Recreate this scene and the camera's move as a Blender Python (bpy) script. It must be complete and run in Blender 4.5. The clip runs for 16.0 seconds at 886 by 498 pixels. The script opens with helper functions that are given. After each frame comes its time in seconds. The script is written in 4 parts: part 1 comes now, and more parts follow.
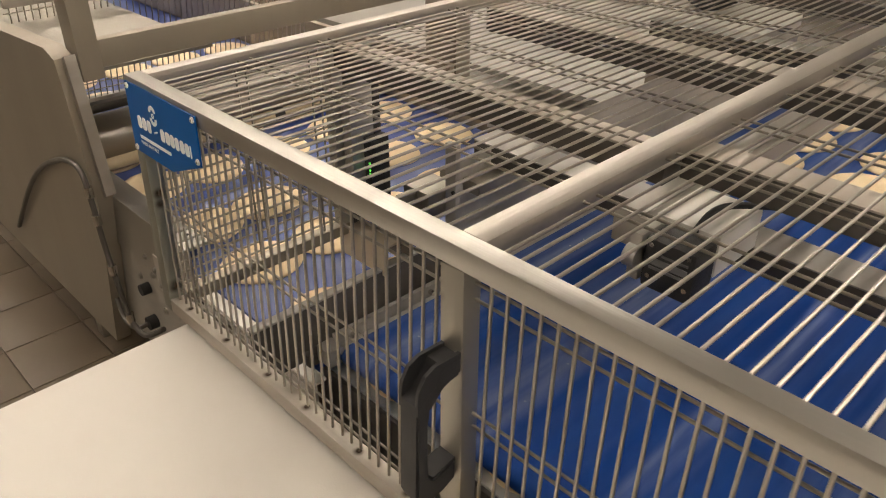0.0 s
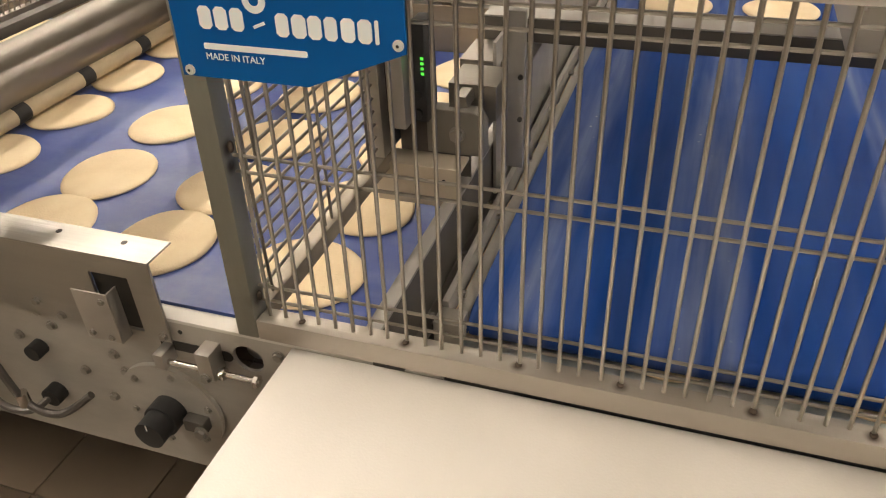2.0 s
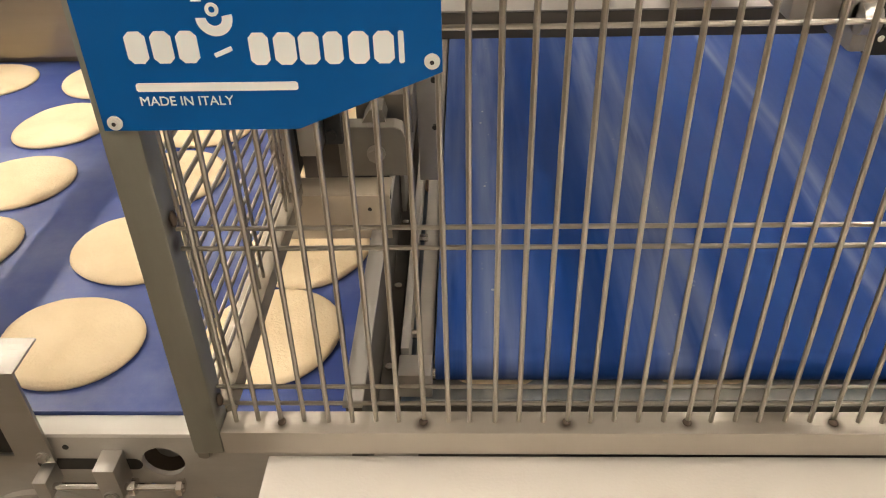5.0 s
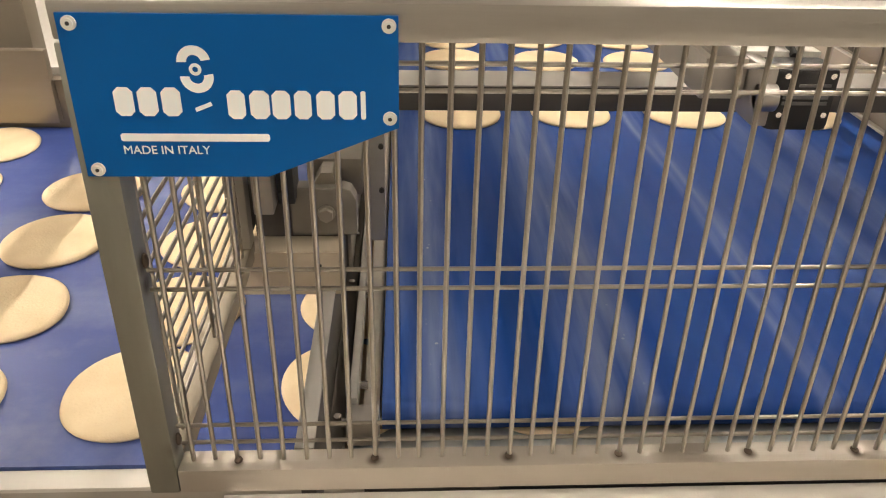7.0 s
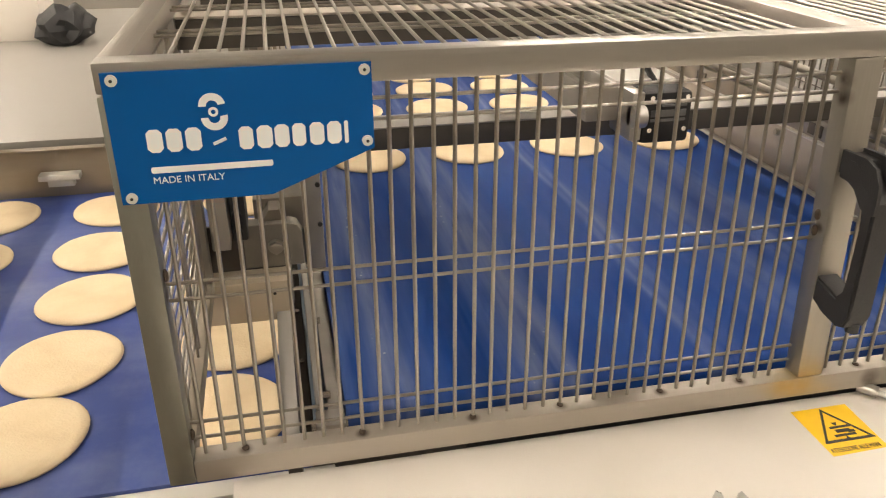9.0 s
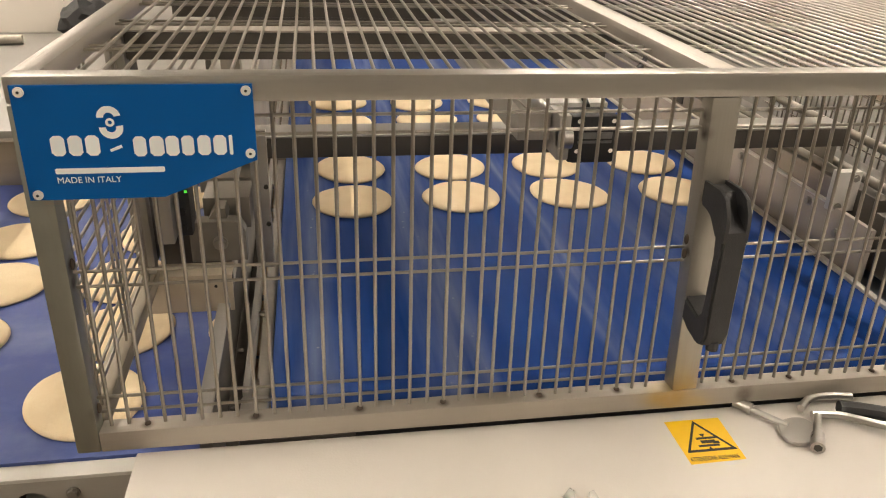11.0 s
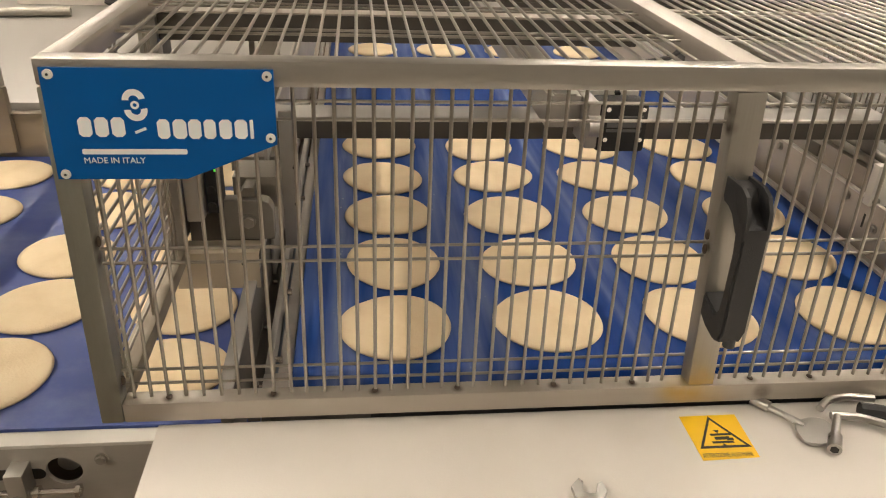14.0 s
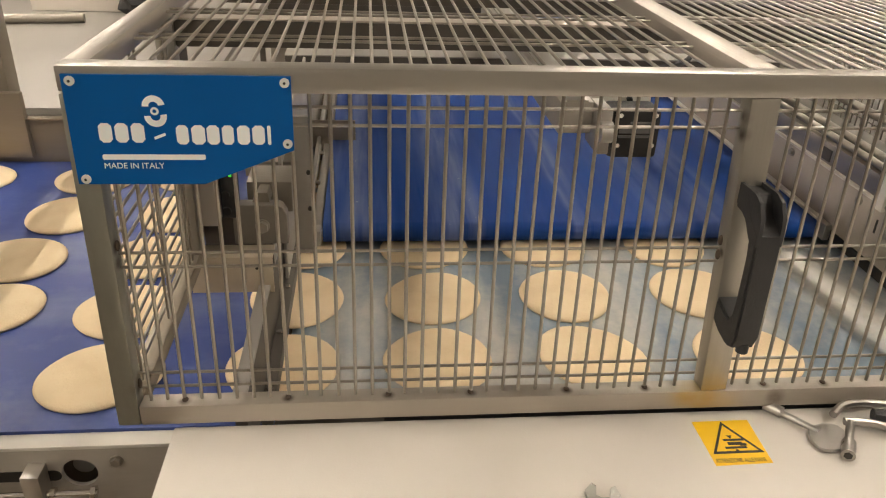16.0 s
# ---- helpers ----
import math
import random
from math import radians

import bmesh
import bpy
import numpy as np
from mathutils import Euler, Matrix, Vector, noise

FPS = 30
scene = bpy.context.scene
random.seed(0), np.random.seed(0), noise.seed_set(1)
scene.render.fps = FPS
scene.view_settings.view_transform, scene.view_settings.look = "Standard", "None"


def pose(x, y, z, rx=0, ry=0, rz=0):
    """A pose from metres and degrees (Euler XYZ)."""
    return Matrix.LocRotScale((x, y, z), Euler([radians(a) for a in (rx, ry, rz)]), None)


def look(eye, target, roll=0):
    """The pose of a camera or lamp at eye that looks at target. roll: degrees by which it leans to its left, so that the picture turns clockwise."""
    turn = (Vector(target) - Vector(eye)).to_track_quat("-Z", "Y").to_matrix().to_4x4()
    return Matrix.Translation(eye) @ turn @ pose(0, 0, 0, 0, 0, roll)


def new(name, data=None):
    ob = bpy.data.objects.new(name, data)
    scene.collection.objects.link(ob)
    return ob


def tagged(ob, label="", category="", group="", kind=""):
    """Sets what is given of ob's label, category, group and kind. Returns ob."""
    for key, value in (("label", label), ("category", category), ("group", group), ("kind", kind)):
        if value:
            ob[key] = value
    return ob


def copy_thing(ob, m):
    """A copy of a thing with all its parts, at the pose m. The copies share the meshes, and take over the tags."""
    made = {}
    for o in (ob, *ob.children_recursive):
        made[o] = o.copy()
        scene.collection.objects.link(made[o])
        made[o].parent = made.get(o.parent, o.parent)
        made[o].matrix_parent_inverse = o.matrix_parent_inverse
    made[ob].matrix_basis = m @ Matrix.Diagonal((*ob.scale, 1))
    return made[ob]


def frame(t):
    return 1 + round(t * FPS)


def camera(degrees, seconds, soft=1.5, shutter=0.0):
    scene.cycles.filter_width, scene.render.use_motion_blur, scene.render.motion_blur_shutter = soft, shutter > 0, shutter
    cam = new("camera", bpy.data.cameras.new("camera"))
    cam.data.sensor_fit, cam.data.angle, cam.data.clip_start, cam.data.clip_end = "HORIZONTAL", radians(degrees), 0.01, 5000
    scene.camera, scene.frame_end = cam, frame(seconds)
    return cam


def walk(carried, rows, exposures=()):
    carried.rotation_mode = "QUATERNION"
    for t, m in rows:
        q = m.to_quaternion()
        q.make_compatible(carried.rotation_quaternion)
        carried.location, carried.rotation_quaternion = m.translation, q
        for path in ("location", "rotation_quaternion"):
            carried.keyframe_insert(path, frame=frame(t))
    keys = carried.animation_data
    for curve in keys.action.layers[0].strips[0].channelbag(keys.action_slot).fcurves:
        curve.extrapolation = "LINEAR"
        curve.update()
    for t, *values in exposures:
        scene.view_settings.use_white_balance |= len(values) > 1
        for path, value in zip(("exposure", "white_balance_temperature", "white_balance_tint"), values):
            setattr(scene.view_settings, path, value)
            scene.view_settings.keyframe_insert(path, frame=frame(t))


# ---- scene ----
cam = camera(60.0, 16.0, soft=1.1, shutter=0.12)
PATH = [
    (0, (1.333, -0.508, 1.875), (0.098, 0.683, 0.848), -0.2),
    (0.5, (1.117, -0.465, 1.772), (-0.098, 0.716, 0.71), -1.4),
    (1, (0.888, -0.468, 1.691), (-0.222, 0.774, 0.584), -2.3),
    (1.5, (0.689, -0.553, 1.645), (-0.146, 0.852, 0.492), -2.0),
    (2, (0.51, -0.635, 1.612), (-0.049, 0.903, 0.463), -2.7),
    (2.5, (0.346, -0.591, 1.551), (-0.044, 1.014, 0.424), -3.1),
    (3, (0.206, -0.583, 1.54), (0.079, 1.078, 0.433), -2.5),
    (3.5, (0.129, -0.627, 1.565), (0.204, 1.028, 0.444), -1.2),
    (4, (0.207, -0.555, 1.569), (0.24, 1.073, 0.408), -0.1),
    (4.5, (0.276, -0.523, 1.562), (0.196, 1.08, 0.368), -0.8),
    (5, (0.272, -0.507, 1.568), (0.206, 1.11, 0.391), -1.7),
    (7.5, (0.259, -0.605, 1.58), (0.379, 1.135, 0.601), 2.0),
    (8, (0.267, -0.625, 1.579), (0.397, 1.124, 0.619), 1.8),
    (8.5, (0.239, -0.644, 1.599), (0.437, 1.11, 0.659), 0.8),
    (9, (0.164, -0.747, 1.607), (0.548, 1.005, 0.722), 0.2),
    (9.5, (0.198, -0.798, 1.622), (0.652, 0.95, 0.764), 1.5),
    (12, (0.352, -0.866, 1.659), (0.549, 0.91, 0.761), 2.2),
    (12.5, (0.349, -0.859, 1.659), (0.527, 0.917, 0.755), 2.0),
    (13, (0.346, -0.865, 1.664), (0.538, 0.904, 0.752), 2.0),
    (13.5, (0.346, -0.864, 1.666), (0.555, 0.898, 0.743), 2.3),
    (14, (0.349, -0.859, 1.669), (0.562, 0.897, 0.736), 2.5),
    (14.5, (0.344, -0.869, 1.671), (0.547, 0.89, 0.742), 2.3),
    (15, (0.337, -0.873, 1.672), (0.543, 0.89, 0.749), 2.2),
    (15.5, (0.341, -0.871, 1.672), (0.545, 0.892, 0.75), 2.2),
    (16, (0.341, -0.865, 1.672), (0.532, 0.899, 0.75), 2.3),
]
EXPOSURE = [(0, -0.54), (0.7, -0.36), (1.5, -0.16), (2.5, -0.08), (3.5, -0.03), (5, 0.05), (7.5, 0.13), (8.5, 0.10), (9.5, -0.08), (12, -0.21), (13.5, -0.26), (14.5, -0.33), (16, -0.32)]
walk(cam, [(t, look(e, a, r)) for t, e, a, r in PATH], EXPOSURE)

# ---- the world's light ----
world = bpy.data.worlds.new("room_air")
scene.world = world
world.use_nodes = True
world.node_tree.nodes["Background"].inputs[0].default_value = (0.9, 0.86, 0.8, 1)
world.node_tree.nodes["Background"].inputs[1].default_value = 0.008

# heights and places of the machine
Z_TABLE = 0.95
Z_OUT = 0.755      # outfeed belt
Z_UP = 0.828       # retracting belt
CAGE_LEAN = -2.2
Z_LAMP = 4.56


# ---- materials ----
def material(name, base, rough=0.5, metal=0.0, vary=0.08, scale=6.0, bump=0.0, bump_scale=120.0, stretch=(1, 1, 1), rough_vary=0.1, second=None, second_scale=2.0, second_range=(0.5, 0.7), coat=0.0):
    """Noise at two scales in colour and gloss, and a fine relief."""
    m = bpy.data.materials.new(name)
    m.use_nodes = True
    nt = m.node_tree
    n, l = nt.nodes, nt.links
    b = n["Principled BSDF"]
    b.inputs["Metallic"].default_value = metal
    b.inputs["Coat Weight"].default_value = coat
    tc = n.new("ShaderNodeTexCoord")
    mp = n.new("ShaderNodeMapping")
    mp.inputs["Scale"].default_value = stretch
    l.new(tc.outputs["Object"], mp.inputs[0])
    fine = n.new("ShaderNodeTexNoise")
    fine.inputs["Scale"].default_value = scale
    fine.inputs["Detail"].default_value = 6
    l.new(mp.outputs[0], fine.inputs["Vector"])
    info = n.new("ShaderNodeObjectInfo")
    lo = [max(0, c * (1 - vary)) for c in base]
    hi = [min(1, c * (1 + vary)) for c in base]
    ramp = n.new("ShaderNodeMix")
    ramp.data_type = "RGBA"
    ramp.inputs[6].default_value = (*lo, 1)
    ramp.inputs[7].default_value = (*hi, 1)
    l.new(fine.outputs[0], ramp.inputs[0])
    colour = ramp.outputs[2]
    if second:
        big = n.new("ShaderNodeTexNoise")
        big.inputs["Scale"].default_value = second_scale
        big.inputs["Detail"].default_value = 8
        big.inputs["Roughness"].default_value = 0.65
        l.new(mp.outputs[0], big.inputs["Vector"])
        rng = n.new("ShaderNodeMapRange")
        rng.inputs[1].default_value, rng.inputs[2].default_value = second_range
        rng.clamp = True
        l.new(big.outputs[0], rng.inputs[0])
        mix = n.new("ShaderNodeMix")
        mix.data_type = "RGBA"
        l.new(rng.outputs[0], mix.inputs[0])
        l.new(colour, mix.inputs[6])
        mix.inputs[7].default_value = (*second, 1)
        colour = mix.outputs[2]
    l.new(colour, b.inputs["Base Color"])
    rr = n.new("ShaderNodeMapRange")
    rr.inputs[3].default_value = max(0.02, rough - rough_vary)
    rr.inputs[4].default_value = min(1, rough + rough_vary)
    l.new(fine.outputs[0], rr.inputs[0])
    l.new(rr.outputs[0], b.inputs["Roughness"])
    if bump:
        grain = n.new("ShaderNodeTexNoise")
        grain.inputs["Scale"].default_value = bump_scale
        grain.inputs["Detail"].default_value = 3
        l.new(mp.outputs[0], grain.inputs["Vector"])
        bp = n.new("ShaderNodeBump")
        bp.inputs["Strength"].default_value = bump
        bp.inputs["Distance"].default_value = 0.002
        l.new(grain.outputs[0], bp.inputs["Height"])
        l.new(bp.outputs[0], b.inputs["Normal"])
    return m


STEEL = material("brushed_steel", (0.33, 0.308, 0.27), 0.44, 0.9, 0.14, 14, 0.25, 120, (1, 1, 1), 0.1, (0.26, 0.238, 0.20), 3.0, (0.5, 0.75))
STEEL_X = material("steel_brushed_lengthwise", (0.43, 0.415, 0.38), 0.36, 0.9, 0.16, 18, 0.3, 140, (0.05, 1, 1), 0.12, (0.37, 0.345, 0.30), 6.0, (0.5, 0.8))
STEEL_Y = material("steel_brushed_in_depth", (0.42, 0.39, 0.35), 0.42, 0.9, 0.16, 18, 0.3, 140, (1, 0.05, 1), 0.12, (0.36, 0.33, 0.285), 6.0, (0.5, 0.8))
WIRE = material("wire_steel", (0.37, 0.345, 0.305), 0.34, 1.0, 0.2, 25, 0.0, 60, (1, 1, 1), 0.1, (0.22, 0.19, 0.15), 8.0, (0.55, 0.75))
PLATE = material("dull_machine_plate", (0.47, 0.445, 0.40), 0.5, 0.45, 0.12, 7, 0.1, 80, (0.3, 1, 1), 0.1, (0.32, 0.30, 0.27), 4.0, (0.45, 0.75))
REAR_STEEL = material("brown_sheen_sheet", (0.33, 0.29, 0.235), 0.42, 0.7, 0.12, 5, 0.1, 90, (0.1, 1, 1), 0.1, (0.25, 0.21, 0.165), 3.0, (0.45, 0.75))
CABINET = material("cabinet_sheet", (0.29, 0.255, 0.205), 0.45, 0.5, 0.1, 3, 0.08, 60, (1, 1, 0.15), 0.1, (0.24, 0.21, 0.17), 2.0, (0.4, 0.8))
TOOL_STEEL = material("tool_chrome", (0.44, 0.425, 0.40), 0.3, 1.0, 0.12, 30, 0.05, 90)
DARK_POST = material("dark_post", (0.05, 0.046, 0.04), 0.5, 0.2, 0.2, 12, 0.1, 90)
CHROME = material("chrome", (0.72, 0.7, 0.67), 0.14, 1.0, 0.05, 20, 0, 60)
ALU = material("anodised_profile", (0.52, 0.50, 0.47), 0.38, 0.85, 0.06, 12, 0.05, 80)
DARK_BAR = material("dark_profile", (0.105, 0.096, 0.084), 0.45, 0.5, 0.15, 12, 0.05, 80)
BLACK = material("black_plastic", (0.016, 0.016, 0.017), 0.55, 0.0, 0.2, 30, 0.25, 500)
GREY_PLASTIC = material("grey_plastic", (0.5, 0.49, 0.46), 0.5, 0.0, 0.05, 15, 0.1, 200)
LABEL_GREY = material("worn_print", (0.13, 0.13, 0.13), 0.6, 0.0, 0.3, 90)
RUBBER = material("black_rubber", (0.015, 0.015, 0.015), 0.7, 0.0, 0.2, 20, 0.3, 200)
BOARD = material("white_worktop", (0.675, 0.638, 0.588), 0.42, 0.0, 0.03, 2.0, 0.12, 320, (1, 1, 1), 0.06, (0.63, 0.592, 0.535), 1.3, (0.45, 0.7))
SIGN = material("sign_blue", (0.0, 0.080, 0.29), 0.4, 0.0, 0.04, 5, 0.03, 60)
SIGN.node_tree.nodes["Principled BSDF"].inputs["Specular IOR Level"].default_value = 0.2
SIGN_WHITE = material("sign_white", (0.78, 0.79, 0.78), 0.5, 0.0, 0.03, 20)
YELLOW = material("sticker_yellow", (0.85, 0.52, 0.01), 0.45, 0.0, 0.04, 20)
INK = material("ink_black", (0.02, 0.018, 0.015), 0.5, 0.0, 0.1, 20)
DOUGH = material("pale_dough", (0.79, 0.63, 0.40), 0.75, 0.0, 0.09, 11, 0.5, 220, (1, 1, 1), 0.08, (0.85, 0.71, 0.485), 9.0, (0.4, 0.7))
WALL = material("wall_paint", (0.27, 0.25, 0.22), 0.6, 0.0, 0.03, 1.5, 0.1, 90)
CEILING = material("ceiling_paint", (0.55, 0.525, 0.48), 0.7, 0.0, 0.03, 1.5, 0.1, 90)
TILE = material("floor_tile", (0.145, 0.11, 0.074), 0.4, 0.0, 0.12, 4, 0.1, 90, (1, 1, 1), 0.1, (0.13, 0.10, 0.07), 2.0, (0.5, 0.8))
GROUT = material("grout", (0.11, 0.084, 0.058), 0.8, 0.0, 0.1, 12)
PALE_FLOOR = material("pale_resin", (0.295, 0.28, 0.255), 0.4, 0.0, 0.05, 2, 0.05, 60)
DULL = material("dull_bolt_steel", (0.36, 0.34, 0.305), 0.42, 0.8, 0.15, 30, 0.1, 120)
RUST = material("weld_stain", (0.07, 0.05, 0.035), 0.6, 0.5, 0.3, 40)
CABLE = material("grey_hose", (0.11, 0.10, 0.09), 0.4, 0.5, 0.08, 30)
WHITE_BOX = material("white_carton", (0.75, 0.70, 0.63), 0.7, 0.0, 0.04, 6)


def belt_material(name, base, flour, amount, rough, seed, blot_scale=7.0, spread=(0.66, 1.0)):
    """A smooth belt with flour smears drawn out along its travel."""
    m = bpy.data.materials.new(name)
    m.use_nodes = True
    n, l = m.node_tree.nodes, m.node_tree.links
    b = n["Principled BSDF"]
    tc = n.new("ShaderNodeTexCoord")
    streak = n.new("ShaderNodeMapping")
    streak.inputs["Scale"].default_value = seed
    l.new(tc.outputs["Object"], streak.inputs[0])
    s = n.new("ShaderNodeTexNoise")
    s.inputs["Scale"].default_value, s.inputs["Detail"].default_value = 3.0, 5
    l.new(streak.outputs[0], s.inputs["Vector"])
    blot = n.new("ShaderNodeTexNoise")
    blot.inputs["Scale"].default_value, blot.inputs["Detail"].default_value, blot.inputs["Roughness"].default_value = blot_scale, 9, 0.72
    l.new(tc.outputs["Object"], blot.inputs["Vector"])
    add = n.new("ShaderNodeMath")
    add.operation = "MULTIPLY_ADD"
    l.new(blot.outputs[0], add.inputs[0])
    add.inputs[1].default_value = 0.45
    l.new(s.outputs[0], add.inputs[2])
    rng = n.new("ShaderNodeMapRange")
    rng.inputs[1].default_value, rng.inputs[2].default_value = spread
    rng.inputs[3].default_value, rng.inputs[4].default_value = amount[0], amount[1]
    rng.clamp = True
    l.new(add.outputs[0], rng.inputs[0])
    mix = n.new("ShaderNodeMix")
    mix.data_type = "RGBA"
    mix.inputs[6].default_value = (*base, 1)
    mix.inputs[7].default_value = (*flour, 1)
    l.new(rng.outputs[0], mix.inputs[0])
    l.new(mix.outputs[2], b.inputs["Base Color"])
    rr = n.new("ShaderNodeMapRange")
    rr.inputs[3].default_value, rr.inputs[4].default_value = rough, min(1, rough + 0.25)
    l.new(blot.outputs[0], rr.inputs[0])
    l.new(rr.outputs[0], b.inputs["Roughness"])
    g = n.new("ShaderNodeTexNoise")
    g.inputs["Scale"].default_value = 300
    l.new(tc.outputs["Object"], g.inputs["Vector"])
    bp = n.new("ShaderNodeBump")
    bp.inputs["Strength"].default_value, bp.inputs["Distance"].default_value = 0.06, 0.001
    l.new(g.outputs[0], bp.inputs["Height"])
    l.new(bp.outputs[0], b.inputs["Normal"])
    return m


FLOURED = material("floured_tray", (0.33, 0.28, 0.235), 0.6, 0.0, 0.15, 9, 0.2, 90, (1, 1, 1), 0.1, (0.42, 0.37, 0.315), 5.0, (0.45, 0.7))
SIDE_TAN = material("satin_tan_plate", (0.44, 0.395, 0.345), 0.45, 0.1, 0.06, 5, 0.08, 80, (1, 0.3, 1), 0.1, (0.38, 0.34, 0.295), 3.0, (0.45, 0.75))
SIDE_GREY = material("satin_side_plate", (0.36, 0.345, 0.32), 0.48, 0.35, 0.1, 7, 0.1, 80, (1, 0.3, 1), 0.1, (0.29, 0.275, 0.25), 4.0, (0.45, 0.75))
ROLLER = material("polished_drum", (0.25, 0.228, 0.20), 0.42, 1.0, 0.08, 12, 0.05, 60)
FLOUR_BAR = material("floured_bar", (0.40, 0.33, 0.22), 0.6, 0.2, 0.15, 9, 0.2, 90, (1, 0.3, 1), 0.1, (0.24, 0.20, 0.14), 6.0, (0.45, 0.7))
PALE_STRIP = material("pale_strip", (0.70, 0.68, 0.63), 0.5, 0.2, 0.06, 9, 0.05, 80)


def streaked_belt(name):
    """Royal blue belt with lengthwise flour streaks and specks worn into it."""
    m = belt_material(name, (0.001, 0.034, 0.195), (0.018, 0.09, 0.31), (0.0, 0.25), 0.36, (3.2, 0.10, 1))
    n, l = m.node_tree.nodes, m.node_tree.links
    b = n["Principled BSDF"]
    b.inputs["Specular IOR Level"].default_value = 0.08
    old = b.inputs["Base Color"].links[0].from_socket
    tc = n.new("ShaderNodeTexCoord")
    sep = n.new("ShaderNodeSeparateXYZ")
    l.new(tc.outputs["Object"], sep.inputs[0])
    pos = n.new("ShaderNodeMapRange")
    pos.inputs[1].default_value, pos.inputs[2].default_value = 0.2, 1.6
    wob = n.new("ShaderNodeTexNoise")
    wob.inputs["Scale"].default_value = 2.2
    l.new(tc.outputs["Object"], wob.inputs["Vector"])
    ma = n.new("ShaderNodeMath")
    ma.operation = "MULTIPLY_ADD"
    l.new(wob.outputs[0], ma.inputs[0])
    ma.inputs[1].default_value = 0.05
    l.new(sep.outputs[0], ma.inputs[2])
    l.new(ma.outputs[0], pos.inputs[0])
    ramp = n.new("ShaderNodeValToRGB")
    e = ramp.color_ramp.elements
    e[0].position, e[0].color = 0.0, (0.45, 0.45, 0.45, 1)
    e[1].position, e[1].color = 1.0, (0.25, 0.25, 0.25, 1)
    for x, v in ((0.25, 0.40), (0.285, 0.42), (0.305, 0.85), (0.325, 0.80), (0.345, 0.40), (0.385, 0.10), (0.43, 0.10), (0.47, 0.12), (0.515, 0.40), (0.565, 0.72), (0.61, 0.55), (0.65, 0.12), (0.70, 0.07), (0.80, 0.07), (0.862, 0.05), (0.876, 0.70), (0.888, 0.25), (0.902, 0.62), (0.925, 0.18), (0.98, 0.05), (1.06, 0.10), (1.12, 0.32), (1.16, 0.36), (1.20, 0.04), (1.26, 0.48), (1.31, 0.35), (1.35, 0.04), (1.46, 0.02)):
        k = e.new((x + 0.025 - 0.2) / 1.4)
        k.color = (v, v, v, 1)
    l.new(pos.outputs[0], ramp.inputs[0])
    mp = n.new("ShaderNodeMapping")
    mp.inputs["Scale"].default_value = (30, 2.2, 1)
    l.new(tc.outputs["Object"], mp.inputs[0])
    fib = n.new("ShaderNodeTexNoise")
    fib.inputs["Scale"].default_value, fib.inputs["Detail"].default_value = 1.0, 6
    l.new(mp.outputs[0], fib.inputs["Vector"])
    fr = n.new("ShaderNodeMapRange")
    fr.inputs[1].default_value, fr.inputs[2].default_value = 0.28, 0.72
    l.new(fib.outputs[0], fr.inputs[0])
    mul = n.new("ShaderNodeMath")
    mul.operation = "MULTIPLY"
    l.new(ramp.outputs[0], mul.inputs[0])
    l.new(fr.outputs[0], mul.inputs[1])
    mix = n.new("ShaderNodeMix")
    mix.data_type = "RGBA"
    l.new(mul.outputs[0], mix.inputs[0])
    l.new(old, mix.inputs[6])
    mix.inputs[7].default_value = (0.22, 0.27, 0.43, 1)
    # flour specks
    sp = n.new("ShaderNodeTexVoronoi")
    sp.inputs["Scale"].default_value = 48
    l.new(tc.outputs["Object"], sp.inputs["Vector"])
    sr = n.new("ShaderNodeMapRange")
    sr.inputs[1].default_value, sr.inputs[2].default_value, sr.inputs[3].default_value, sr.inputs[4].default_value = 0.10, 0.16, 1.0, 0.0
    l.new(sp.outputs["Distance"], sr.inputs[0])
    pick = n.new("ShaderNodeMapRange")
    pick.inputs[1].default_value, pick.inputs[2].default_value = 0.42, 0.62
    l.new(mul.outputs[0], pick.inputs[0])
    both = n.new("ShaderNodeMath")
    both.operation = "MULTIPLY"
    l.new(sr.outputs[0], both.inputs[0])
    l.new(pick.outputs[0], both.inputs[1])
    fleck = n.new("ShaderNodeMix")
    fleck.data_type = "RGBA"
    l.new(both.outputs[0], fleck.inputs[0])
    l.new(mix.outputs[2], fleck.inputs[6])
    fleck.inputs[7].default_value = (0.5, 0.52, 0.55, 1)
    l.new(fleck.outputs[2], b.inputs["Base Color"])
    return m


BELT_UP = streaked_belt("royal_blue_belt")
BELT_OUT = belt_material("violet_blue_belt", (0.033, 0.064, 0.258), (0.25, 0.30, 0.47), (0.0, 0.6), 0.27, (0.15, 1.2, 1))
BELT_LOW = belt_material("floured_belt", (0.15, 0.215, 0.285), (0.50, 0.49, 0.45), (0.05, 1.0), 0.42, (2.4, 0.6, 1), 14.0, (0.56, 0.90))


def glow(name, colour, strength):
    m = bpy.data.materials.new(name)
    m.use_nodes = True
    b = m.node_tree.nodes["Principled BSDF"]
    b.inputs["Base Color"].default_value = (*colour, 1)
    b.inputs["Emission Color"].default_value = (*colour, 1)
    b.inputs["Emission Strength"].default_value = strength
    return m


LAMP = glow("lamp_diffuser", (1.0, 0.885, 0.75), 118.0)
LED = glow("green_led", (0.12, 1.0, 0.08), 0.85)


